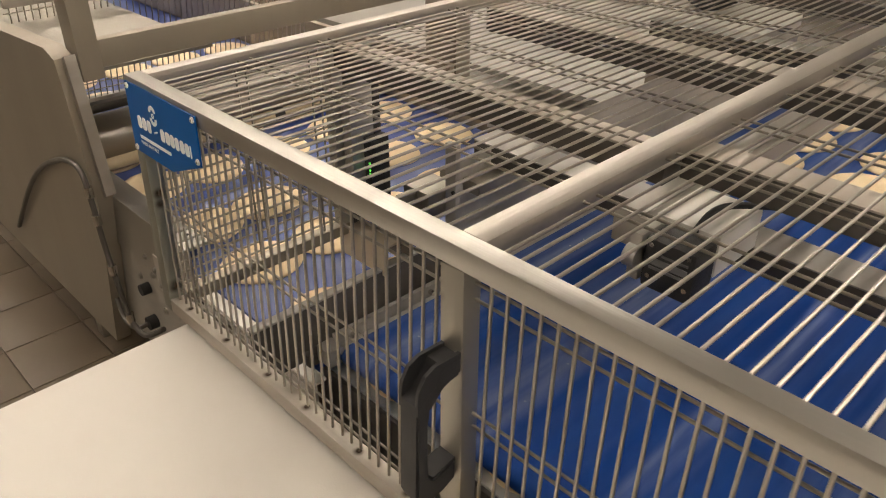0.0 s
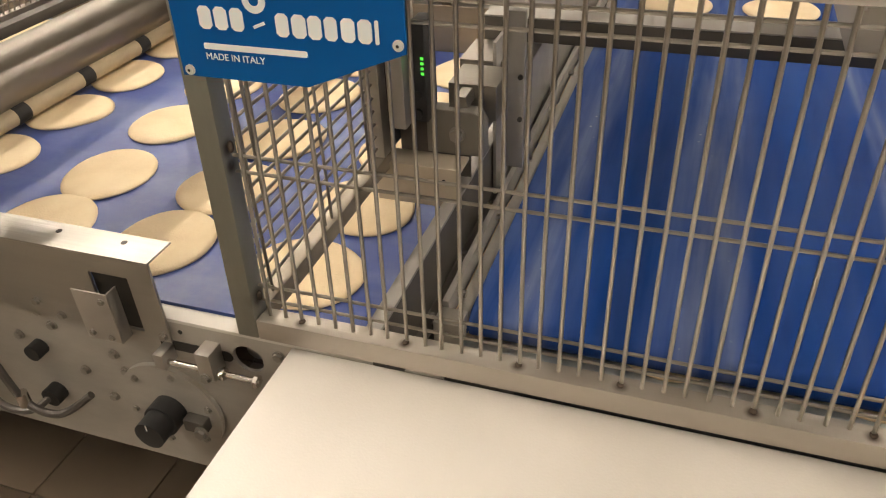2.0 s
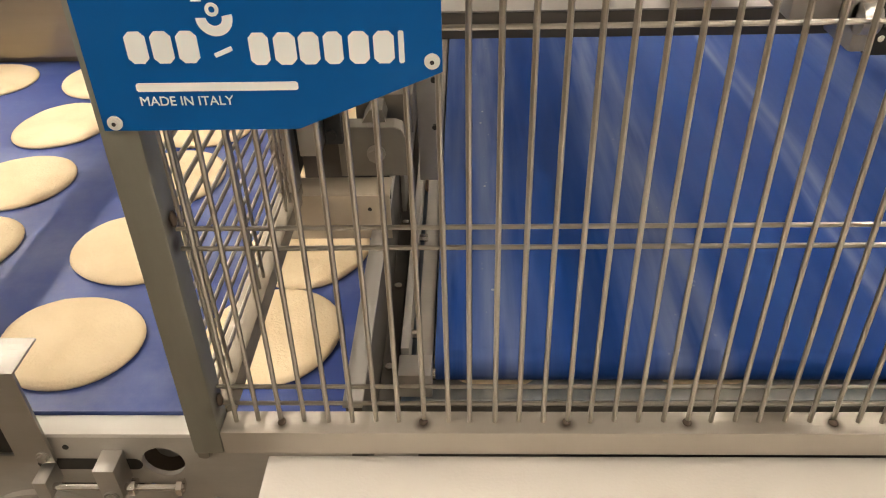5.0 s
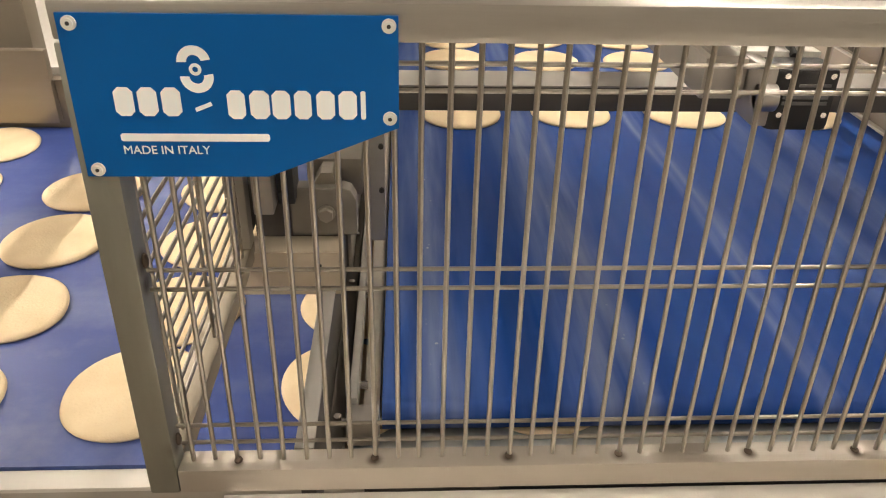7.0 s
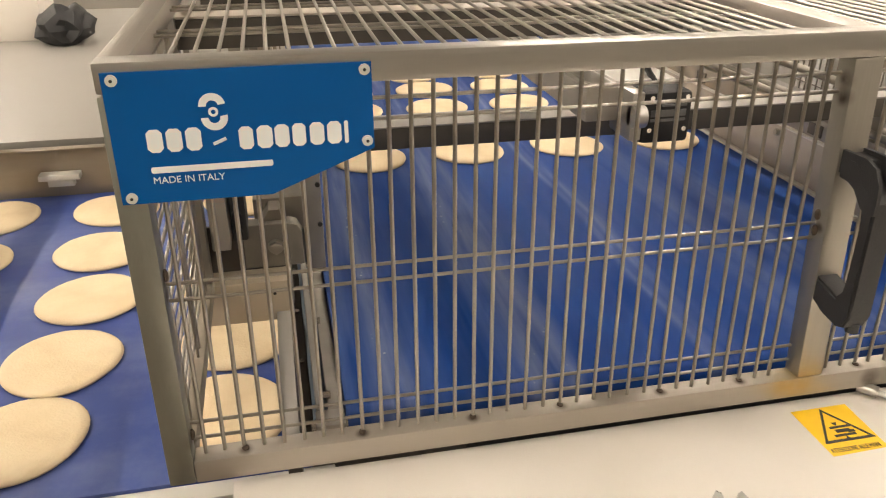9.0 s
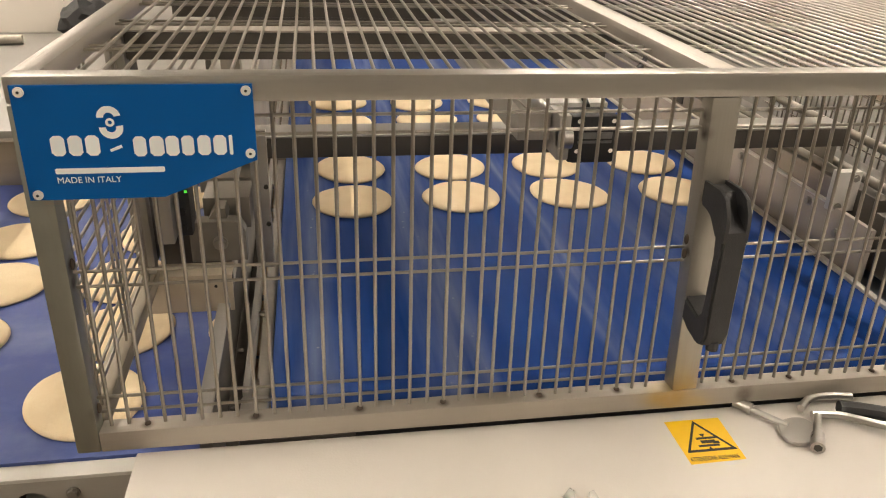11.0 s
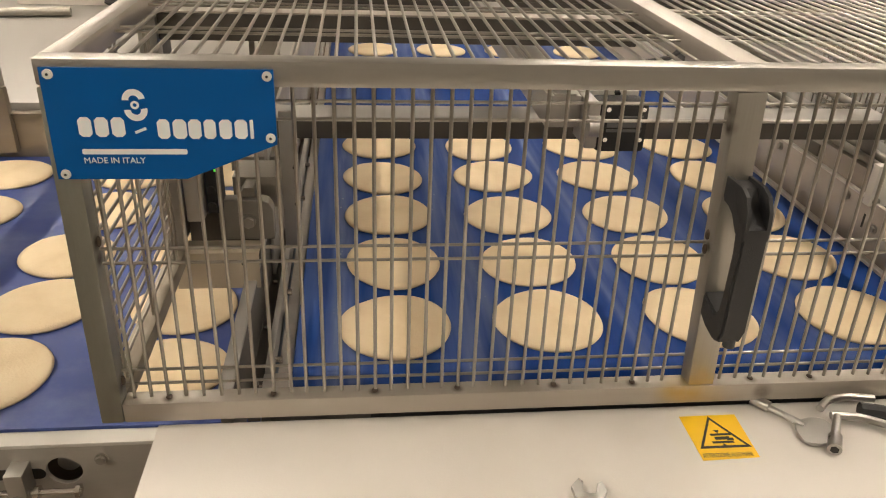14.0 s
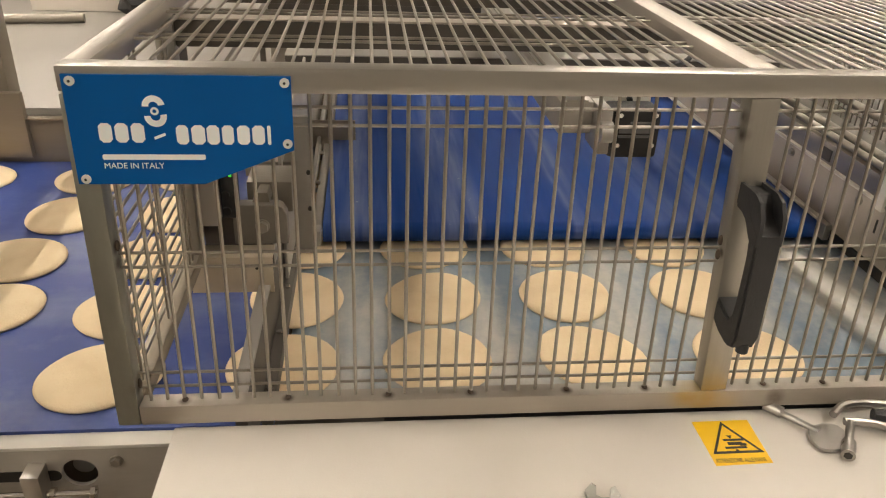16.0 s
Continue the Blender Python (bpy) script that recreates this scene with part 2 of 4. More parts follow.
def stained(m, spots):
    """Soft stains of (centre, reach, colour, strength) worked into a finished steel."""
    n, l = m.node_tree.nodes, m.node_tree.links
    b = n["Principled BSDF"]
    tc = n.new("ShaderNodeTexCoord")
    blot = n.new("ShaderNodeTexNoise")
    blot.inputs["Scale"].default_value, blot.inputs["Detail"].default_value = 45, 6
    l.new(tc.outputs["Object"], blot.inputs["Vector"])
    for centre, reach, colour, strength in spots:
        d = n.new("ShaderNodeVectorMath")
        d.operation = "DISTANCE"
        l.new(tc.outputs["Object"], d.inputs[0])
        d.inputs[1].default_value = centre
        near = n.new("ShaderNodeMapRange")
        near.interpolation_type = "SMOOTHSTEP"
        near.inputs[1].default_value, near.inputs[2].default_value, near.inputs[3].default_value, near.inputs[4].default_value = reach * 0.15, reach, strength * 1.6, 0.0
        l.new(d.outputs["Value"], near.inputs[0])
        mul = n.new("ShaderNodeMath")
        mul.operation, mul.use_clamp = "MULTIPLY", True
        l.new(near.outputs[0], mul.inputs[0])
        l.new(blot.outputs[0], mul.inputs[1])
        mix = n.new("ShaderNodeMix")
        mix.data_type = "RGBA"
        l.new(mul.outputs[0], mix.inputs[0])
        l.new(b.inputs["Base Color"].links[0].from_socket, mix.inputs[6])
        mix.inputs[7].default_value = (*colour, 1)
        l.new(mix.outputs[2], b.inputs["Base Color"])
    return m


HEAT, SOOT = (0.44, 0.32, 0.09), (0.05, 0.035, 0.025)
WELD_X = [0.0425 + 0.0231 * k for k in (2, 8, 14, 19, 25, 30)] + [0.8687 + 0.0231 * k for k in (2, 6, 12, 17, 23)]
RAIL_STEEL = stained(material("bottom_rail_steel", (0.44, 0.405, 0.355), 0.46, 0.85, 0.16, 18, 0.3, 140, (0.06, 1, 1), 0.12, (0.36, 0.325, 0.275), 5.0, (0.48, 0.75)), [((0.815, 0.004, -0.460), 0.042, HEAT, 0.6), ((0.785, 0.0, -0.468), 0.026, HEAT, 0.35), ((0.93, 0.0, -0.470), 0.02, SOOT, 0.6)] + [((x, 0.012, -0.456), 0.012, SOOT, 0.9) for x in WELD_X])
POST_STEEL = stained(material("middle_post_steel", (0.40, 0.38, 0.335), 0.42, 0.9, 0.14, 14, 0.25, 120, (1, 1, 0.1), 0.1, (0.31, 0.285, 0.24), 4.0, (0.5, 0.75)), [((0.006, 0.0, -0.226), 0.05, HEAT, 0.65), ((-0.019, 0.012, 0.185), 0.014, SOOT, 1.0), ((-0.019, 0.012, 0.165), 0.016, SOOT, 1.0), ((-0.019, 0.012, 0.0), 0.01, SOOT, 0.8)])
SIDE_RAIL = material("stained_side_rail", (0.33, 0.295, 0.24), 0.5, 0.8, 0.2, 10, 0.25, 120, (1, 0.2, 1), 0.1, (0.20, 0.165, 0.12), 7.0, (0.5, 0.72))
CORNER_STEEL = stained(material("corner_post_steel", (0.345, 0.352, 0.315), 0.44, 0.9, 0.16, 9, 0.25, 120, (1, 1, 0.25), 0.1, (0.25, 0.245, 0.205), 5.0, (0.45, 0.75)), [((0.03, 0.014, -0.225), 0.016, SOOT, 0.9), ((0.03, 0.014, -0.247), 0.014, SOOT, 0.8), ((0.03, 0.014, -0.43), 0.02, SOOT, 0.9)])


# ---- mesh helpers ----
def box(bm, x0, x1, y0, y1, z0, z1, bevel=0.0, turn=None):
    made = bmesh.ops.create_cube(bm, size=1)["verts"]
    m = Matrix.Translation(((x0 + x1) / 2, (y0 + y1) / 2, (z0 + z1) / 2)) @ Matrix.Diagonal((x1 - x0, y1 - y0, z1 - z0, 1))
    bmesh.ops.transform(bm, matrix=m, verts=made)
    if bevel:
        edges = list({e for v in made for e in v.link_edges})
        out = bmesh.ops.bevel(bm, geom=edges, offset=bevel, segments=2, profile=0.6, affect="EDGES")
        made = list({v for f in out["faces"] for v in f.verts} | {v for v in made if v.is_valid})
    if turn:
        bmesh.ops.transform(bm, matrix=turn, verts=[v for v in made if v.is_valid])
    return made


def rod(bm, a, b, r, seg=10, r2=None):
    a, b = Vector(a), Vector(b)
    d = b - a
    made = bmesh.ops.create_cone(bm, cap_ends=True, segments=seg, radius1=r, radius2=r if r2 is None else r2, depth=d.length)["verts"]
    m = Matrix.Translation((a + b) / 2) @ d.to_track_quat("Z", "Y").to_matrix().to_4x4()
    bmesh.ops.transform(bm, matrix=m, verts=made)
    return made


def prism(bm, outline, z0, z1, m=None):
    """A flat plate of the outline, from z0 to z1."""
    lo = [bm.verts.new((x, y, z0)) for x, y in outline]
    hi = [bm.verts.new((x, y, z1)) for x, y in outline]
    k = len(outline)
    bm.faces.new(hi)
    bm.faces.new(lo[::-1])
    for i in range(k):
        bm.faces.new((lo[i], lo[(i + 1) % k], hi[(i + 1) % k], hi[i]))
    if m:
        bmesh.ops.transform(bm, matrix=m, verts=lo + hi)
    return lo + hi


def mesh_of(name, bm, mat, smooth=True):
    bmesh.ops.recalc_face_normals(bm, faces=bm.faces)
    me = bpy.data.meshes.new(name)
    bm.to_mesh(me)
    bm.free()
    me.materials.append(mat)
    if smooth:
        me.polygons.foreach_set("use_smooth", [True] * len(me.polygons))
        me.set_sharp_from_angle(angle=radians(35))
    return me


def part(name, bm, mat, parent, label="", at=None):
    ob = new(name, mesh_of(name, bm, mat))
    ob.parent = parent
    if at is not None:
        ob.matrix_basis = at
    return tagged(ob, label)


def piece(name, me, parent, m):
    ob = new(name, me)
    ob.parent = parent
    ob.matrix_basis = m
    return ob


def thing(name, label, category, m=None, group="", kind=""):
    ob = new(name)
    if m is not None:
        ob.matrix_basis = m
    return tagged(ob, label, category, group, kind)


def tube_path(bm, points, r, seg=8):
    """A round hose along the points, smoothed."""
    pts = [Vector(p) for p in points]
    fine = []
    for i in range(len(pts) - 1):
        p0, p1, p2, p3 = pts[max(i - 1, 0)], pts[i], pts[i + 1], pts[min(i + 2, len(pts) - 1)]
        for s in range(8):
            u = s / 8
            fine.append(0.5 * ((2 * p1) + (p2 - p0) * u + (2 * p0 - 5 * p1 + 4 * p2 - p3) * u * u + (3 * p1 - p0 - 3 * p2 + p3) * u ** 3))
    fine.append(pts[-1])
    rings = []
    for i, p in enumerate(fine):
        d = (fine[min(i + 1, len(fine) - 1)] - fine[max(i - 1, 0)]).normalized()
        q = d.to_track_quat("Z", "Y")
        rings.append([bm.verts.new(p + q @ Vector((r * math.cos(a), r * math.sin(a), 0))) for a in [2 * math.pi * k / seg for k in range(seg)]])
    for a, b in zip(rings, rings[1:]):
        for k in range(seg):
            bm.faces.new((a[k], a[(k + 1) % seg], b[(k + 1) % seg], b[k]))
    bm.faces.new(rings[0][::-1])
    bm.faces.new(rings[-1])


def B():
    return bmesh.new()


def bolt(parent, x, y, z, r=0.008, axis="y", name="bolt", sign=-1):
    bm = B()
    d = {"y": (0, sign, 0), "x": (sign, 0, 0), "z": (0, 0, 1)}[axis]
    p = Vector((x, y, z))
    rod(bm, p, p + Vector(d) * r * 0.35, r * 1.35, 14)
    rod(bm, p, p + Vector(d) * r * 1.0, r, 6)
    return part(name, bm, DULL, parent)


# ---- the room ----
def room():
    bm = B()
    box(bm, -7, 9, -5, 9.5, -0.2, -0.012)
    floor = tagged(new("floor", mesh_of("floor", bm, GROUT, False)), "brown ceramic tiled factory floor", "floor", kind="structure")
    bm = B()
    box(bm, -0.148, 0.148, -0.148, 0.148, -0.011, 0.0, 0.0015)
    one = mesh_of("tile", bm, TILE)
    for i in range(13):
        for j in range(11):
            piece("tile", one, floor, pose(-3.5 + 0.3 * i, -1.75 + 0.3 * j, random.uniform(-0.0006, 0.0006)))
    for name, b in (("wall_north", (-7, 9, 9.3, 9.5, 0, 4.6)), ("wall_south", (-7, 9, -5, -4.8, 0, 4.6)), ("wall_west", (-7, -6.8, -4.8, 9.3, 0, 4.6)), ("wall_east", (8.8, 9, -4.8, 9.3, 0, 4.6))):
        bm = B()
        box(bm, *b)
        tagged(new(name, mesh_of(name, bm, WALL, False)), "cream painted factory wall", "wall", kind="structure")
    bm = B()
    box(bm, -7, 9, -5, 9.5, 4.6, 4.7)
    tagged(new("ceiling", mesh_of("ceiling", bm, CEILING, False)), "cream painted ceiling", "ceiling", kind="structure")
    bm = B()
    box(bm, -0.07, 0.07, -0.75, 0.75, -0.06, 0, 0.008)
    lamp = thing("ceiling_light", "unseen long white fluorescent light fixture on the ceiling", "light", pose(0, 0, Z_LAMP), "ceiling lights")
    part("body", bm, GREY_PLASTIC, lamp)
    bm = B()
    box(bm, -0.035, 0.035, -0.74, 0.74, -0.098, -0.061, 0.010)
    part("diffuser", bm, LAMP, lamp, "glowing white diffuser")
    first = True
    # The row at -6.1 is an added fill that brightens the outfeed side.
    for x in (-6.1, -2.85, 2.7, 7.6):
        for y in (-3.8, -2.1, -0.4, 1.3, 3.0, 4.7, 6.4, 8.1):
            m = pose(x, y, Z_LAMP)
            if first:
                lamp.matrix_basis = m
                first = False
            else:
                copy_thing(lamp, m)
    return floor


FLOOR = room()


# ---- the guard cage ----
def guard_cage():
    cage = thing("guard_cage", "stainless steel wire mesh safety guard with square tube frame", "guard", pose(0, 0, 1.45))
    lean = pose(0, 0, 0, CAGE_LEAN)
    W, D, Hh, t = 1.66, 1.62, 0.487, 0.03

    def rail(name, x0, x1, y0, y1, z0, z1, mat=STEEL_X, at=None):
        bm = B()
        box(bm, x0, x1, y0, y1, z0, z1, 0.003)
        return part(name, bm, mat, cage, at=at)

    rail("top_rail", 0, W, 0, t, -t, 0)
    rail("bottom_rail", t, W, 0, t, -Hh, -Hh + t, RAIL_STEEL, lean)
    rail("post", 0, t, 0, t, -Hh, -t - 0.001, CORNER_STEEL, lean)
    rail("middle_post", -0.019, 0.019, 0.001, t, -Hh + t + 0.24, -t + 0.24, POST_STEEL, lean @ pose(0.827, 0, -0.24, 0, -1.8))
    rail("post", W - t, W, 0, t, -Hh + t, -t, STEEL, lean)
    # Dark bodies and pale flanges paint in the beams' shaded fronts and lit tops.
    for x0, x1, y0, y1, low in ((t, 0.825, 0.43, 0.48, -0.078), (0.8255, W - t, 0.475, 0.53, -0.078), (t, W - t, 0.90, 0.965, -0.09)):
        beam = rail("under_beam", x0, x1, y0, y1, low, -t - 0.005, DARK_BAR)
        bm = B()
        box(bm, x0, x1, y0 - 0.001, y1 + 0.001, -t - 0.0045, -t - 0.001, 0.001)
        part("flange", bm, SIDE_TAN, beam, "satin top flange coloured pale for the light on it")
    for x0, x1 in ((0, t), (0.806, 0.844), (W - t, W)):
        rail("top_rail", x0, x1, t, D, -t, -0.0005, STEEL_Y)
    rail("top_rail", t, W - t, D - t, D, -t, -0.001)
    rail("side_rail", 0, t, t - 0.016, 0.45, -Hh + 0.002, -Hh + t, SIDE_RAIL)
    rail("side_post", 0, t, 0.42, 0.45, -Hh + t, -t)
    # Black strip added to stand for the shade in the gap below the rail.
    bm = B()
    box(bm, 0.36, W - t, 0.020, 0.026, -0.56, -Hh - 0.0005)
    part("gap_shade", bm, RUBBER, cage, "dark strip added for the shaded gap under the bottom rail", lean)
    # front wires
    bm = B()
    rod(bm, (0, 0, -Hh + 0.012), (0, 0, -0.026), 0.0025, 8)
    upright = mesh_of("upright_wire", bm, WIRE)
    step = 0.0231
    xs = [0.0425 + step * i for i in range(33)] + [0.8687 + step * i for i in range(34)]
    for x in xs:
        if x < W - t - 0.004 and not 0.80 < x < 0.848:
            piece("wire", upright, cage, lean @ pose(x + random.uniform(-0.0006, 0.0006), 0.0165, 0, random.uniform(-0.15, 0.15), random.uniform(-0.15, 0.15), 0))
    bm = B()
    rod(bm, (t - 0.004, 0, 0), (0.81, 0, 0), 0.0022, 8)
    cross_a = mesh_of("cross_wire", bm, WIRE)
    bm = B()
    rod(bm, (0.84, 0, 0), (W - t + 0.004, 0, 0), 0.0022, 8)
    cross_b = mesh_of("cross_wire", bm, WIRE)
    for z in (-0.050, -0.072, -0.237, -0.257, -0.416, -0.438):
        piece("wire", cross_a, cage, lean @ pose(0, 0.0212, z))
        piece("wire", cross_b, cage, lean @ pose(0, 0.0212, z))
    # weld spots where wires meet the bottom rail
    bm = B()
    bmesh.ops.create_icosphere(bm, subdivisions=2, radius=0.0048)
    weld = mesh_of("weld", bm, RUST)
    for x in WELD_X:
        piece("weld_spot", weld, cage, lean @ Matrix.Translation((x, 0.0145, -Hh + t + 0.0005)) @ Matrix.Diagonal((0.9, 1.1, 0.55, 1)))
    # left side wires: long ones in depth, upright ones in pairs
    bm = B()
    rod(bm, (0, 0, -Hh + 0.02), (0, 0, -0.026), 0.0023, 8)
    side_up = mesh_of("side_wire", bm, WIRE)
    for y in (0.044, 0.066, 0.205, 0.227, 0.375, 0.397):
        piece("wire", side_up, cage, pose(0.0212, y, 0))
    bm = B()
    rod(bm, (0, 0.005, 0), (0, 0.43, 0), 0.0024, 8)
    side_x = mesh_of("side_cross_wire", bm, WIRE)
    for k in range(18):
        piece("wire", side_x, cage, pose(0.0165, 0, -0.048 - 0.0231 * k))
    # top wires
    bm = B()
    rod(bm, (0, t - 0.004, 0), (0, D - t + 0.004, 0), 0.0024, 8)
    deep = mesh_of("top_wire", bm, WIRE)
    for x in [0.0606 + 0.0238 * i for i in range(31)] + [0.862 + 0.0238 * i for i in range(33)]:
        if x < W - t - 0.01:
            piece("wire", deep, cage, pose(x, 0, -0.011, 0, 0, random.uniform(-0.06, 0.06)))
    for y in [0.208 + 0.187 * k + d for k in range(8) for d in (0, 0.027)]:
        piece("wire", cross_a, cage, pose(0, y, -0.016))
        piece("wire", cross_b, cage, pose(0, y, -0.016))
    # corner weld stains
    for x, z in ((0.8085, -0.05), (0.8085, -0.075), (0.031, -0.225), (0.807, -0.225), (0.807, -0.246), (0.031, -0.43)):
        piece("weld_spot", weld, cage, lean @ Matrix.Translation((x, 0.0175, z)) @ Matrix.Diagonal((0.7, 1, 1.6, 1)))
    # handle
    hd = new("handle")
    hd.parent = cage
    hd.matrix_basis = lean @ pose(0.825, 0, -0.24)
    tagged(hd, "black plastic bridge handle")
    bm = B()
    prof = [(0.0, 0.104), (-0.040, 0.104), (-0.056, 0.097), (-0.066, 0.080), (-0.068, 0.062), (-0.067, -0.088), (-0.060, -0.104), (-0.046, -0.109), (-0.020, -0.104), (0.0, -0.094), (0.0, -0.062), (-0.022, -0.068), (-0.038, -0.072), (-0.046, -0.062), (-0.048, -0.040), (-0.049, 0.020), (-0.046, 0.044), (-0.034, 0.060), (-0.016, 0.068), (0.0, 0.070)]
    turned = Matrix(((0, 0, 1, 0), (1, 0, 0, 0), (0, 1, 0, 0), (0, 0, 0, 1)))
    core = [(0.0, 0.099), (-0.028, 0.098), (-0.042, 0.076), (-0.0675, 0.058)] + prof[5:]
    prism(bm, core, -0.0165, 0.0165, turned)
    bmesh.ops.bevel(bm, geom=[e for e in bm.edges if abs(e.verts[0].co.x - e.verts[1].co.x) < 1e-5], offset=0.003, segments=2, affect="EDGES")
    cheek = prof[:5] + [(-0.0672, 0.044), (-0.046, 0.046), (-0.030, 0.064), (-0.012, 0.076), (0.0, 0.076)]
    for a, b in ((-0.0163, -0.0115), (0.0115, 0.0163)):
        prism(bm, cheek, a, b, turned)
    part("grip", bm, BLACK, hd)
    bm = B()
    rod(bm, (0, -0.020, 0.082), (0, -0.028, 0.088), 0.0055, 12)
    part("screw_socket", bm, RUBBER, hd)
    bm = B()
    rod(bm, (0.003, -0.056, -0.100), (0.003, -0.056, -0.113), 0.008, 12)
    part("grip_foot", bm, BLACK, hd)
    return cage




def name_sign():
    """The blue sign riveted onto the guard's front."""
    sign = thing("name_sign", "blue plastic machine sign with white lettering riveted to the guard", "sign", pose(0, 0, 1.45, CAGE_LEAN) @ pose(0, -0.0005, 0, 90, 0, 0))
    bm = B()
    prism(bm, [(0.007, -0.009), (0.007, -0.1365), (0.150, -0.1365), (0.255, -0.095), (0.255, -0.009)], 0, 0.003)
    part("board", bm, SIGN, sign)

    def mark(name, outlines, lift=0.0006):
        bm = B()
        for o in outlines:
            prism(bm, o, 0.003, 0.003 + lift)
        return part(name, bm, SIGN_WHITE, sign)

    def slab(x, y, w, h, c=0.2):
        k = min(w, h) * c
        return [(x + k, y), (x + w - k, y), (x + w, y + k), (x + w, y + h - k), (x + w - k, y + h), (x + k, y + h), (x, y + h - k), (x, y + k)]

    # brand marks as plain blocks
    for i in range(3):
        mark("mark_block", [slab(0.0385 + 0.0178 * i, -0.0860, 0.0145, 0.0225, 0.25)])
    for i, w in enumerate((0.0135, 0.0150, 0.0140, 0.0130, 0.0140, 0.0140, 0.0038)):
        mark("mark_block", [slab(0.1235 + 0.0170 * i, -0.0880, w, 0.0225, 0.25)])

    def arc(cx, cy, r0, r1, a0, a1, k=14):
        ang = [radians(a0 + (a1 - a0) * i / k) for i in range(k + 1)]
        return [(cx + r1 * math.cos(a), cy + r1 * math.sin(a)) for a in ang] + [(cx + r0 * math.cos(a), cy + r0 * math.sin(a)) for a in reversed(ang)]

    mark("emblem_arc", [arc(0.102, -0.044, 0.0055, 0.0125, 10, 180)])
    mark("emblem_arc", [arc(0.103, -0.055, 0.0055, 0.0125, -180, 10)])
    mark("emblem_ring", [arc(0.1025, -0.0495, 0.0022, 0.0046, 0, 359, 24)])
    mark("emblem_dash", [[(0.0985, -0.0795), (0.111, -0.0745), (0.112, -0.0775), (0.0995, -0.0825)]])
    mark("small_bar", [slab(0.0385, -0.1065, 0.1150, 0.0062, 0.2)])
    cu = bpy.data.curves.new("small_print", "FONT")
    cu.body = "MADE IN ITALY"
    cu.size, cu.extrude = 0.0098, 0.0003
    txt = new("small_print", cu)
    cu.materials.append(SIGN_WHITE)
    txt.parent = sign
    txt.matrix_basis = pose(0.0385, -0.1170, 0.0034)
    for x, y in ((0.0165, -0.016), (0.248, -0.016), (0.248, -0.087), (0.0165, -0.130)):
        bm = B()
        rod(bm, (x, y, 0.003), (x, y, 0.0048), 0.0055, 16)
        rod(bm, (x, y, 0.0048), (x, y, 0.0062), 0.0036, 16)
        rv = part("rivet", bm, PALE_STRIP, sign)
        bm = B()
        rod(bm, (x, y, 0.0062), (x, y, 0.0066), 0.0016, 10)
        part("rivet_core", bm, INK, rv)
    return sign


# ---- the white table ----
def worktop():
    top = thing("worktop", "large white laminated worktop in front of the guard", "table")
    bm = B()
    box(bm, 0.07, 2.6, -0.85, -0.009, Z_TABLE - 0.03, Z_TABLE, 0.002)
    part("board", bm, BOARD, top)
    for x in (0.14, 1.3, 2.5):
        for y in (-0.78, -0.06):
            bm = B()
            box(bm, x - 0.02, x + 0.02, y - 0.02, y + 0.02, 0, Z_TABLE - 0.03, 0.003)
            part("leg", bm, STEEL, top)
    return top


def warning_sticker():
    st = thing("warning_sticker", "yellow triangular hazard warning sticker on the white worktop", "sticker", pose(0.803, -0.122, Z_TABLE, 0, 0, 0))
    bm = B()
    prism(bm, [(0, 0), (0.081, 0.002), (0.084, 0.090), (0, 0.0895)], 0.0, 0.0005)
    part("sheet", bm, YELLOW, st)

    def tri(cx, cy, s):
        return [(cx - s, cy - s * 0.86), (cx + s, cy - s * 0.86), (cx, cy + s * 0.9)]

    bm = B()
    o, i = tri(0.042, 0.054, 0.037), tri(0.042, 0.0528, 0.0305)
    for k in range(3):
        a, b, c, d = o[k], o[(k + 1) % 3], i[(k + 1) % 3], i[k]
        prism(bm, [a, b, c, d], 0.0005, 0.0009)
    part("triangle", bm, INK, st)
    bm = B()
    for q in ((0.027, 0.0315, 0.058, 0.0355), (0.030, 0.047, 0.060, 0.051), (0.034, 0.0385, 0.055, 0.0445), (0.050, 0.0365, 0.060, 0.0415)):
        prism(bm, [(q[0], q[1]), (q[2], q[1]), (q[2], q[3]), (q[0], q[3])], 0.0005, 0.0009)
    for cx, up in ((0.042, 1), (0.042, -1)):
        y = 0.054 if up > 0 else 0.0285
        prism(bm, [(cx - 0.004, y + 0.004 * up), (cx + 0.004, y + 0.004 * up), (cx, y - 0.003 * up)], 0.0005, 0.0009)
    part("pictogram", bm, INK, st)
    cu = bpy.data.curves.new("warning_text", "FONT")
    cu.body = "ATTENZIONE ALLE MANI"
    cu.size, cu.extrude = 0.0088, 0.0002
    cu.materials.append(INK)
    txt = new("warning_text", cu)
    txt.parent = st
    txt.matrix_basis = pose(0.003, 0.005, 0.0007) @ Matrix.Diagonal((0.71, 1.25, 1, 1))
    return st


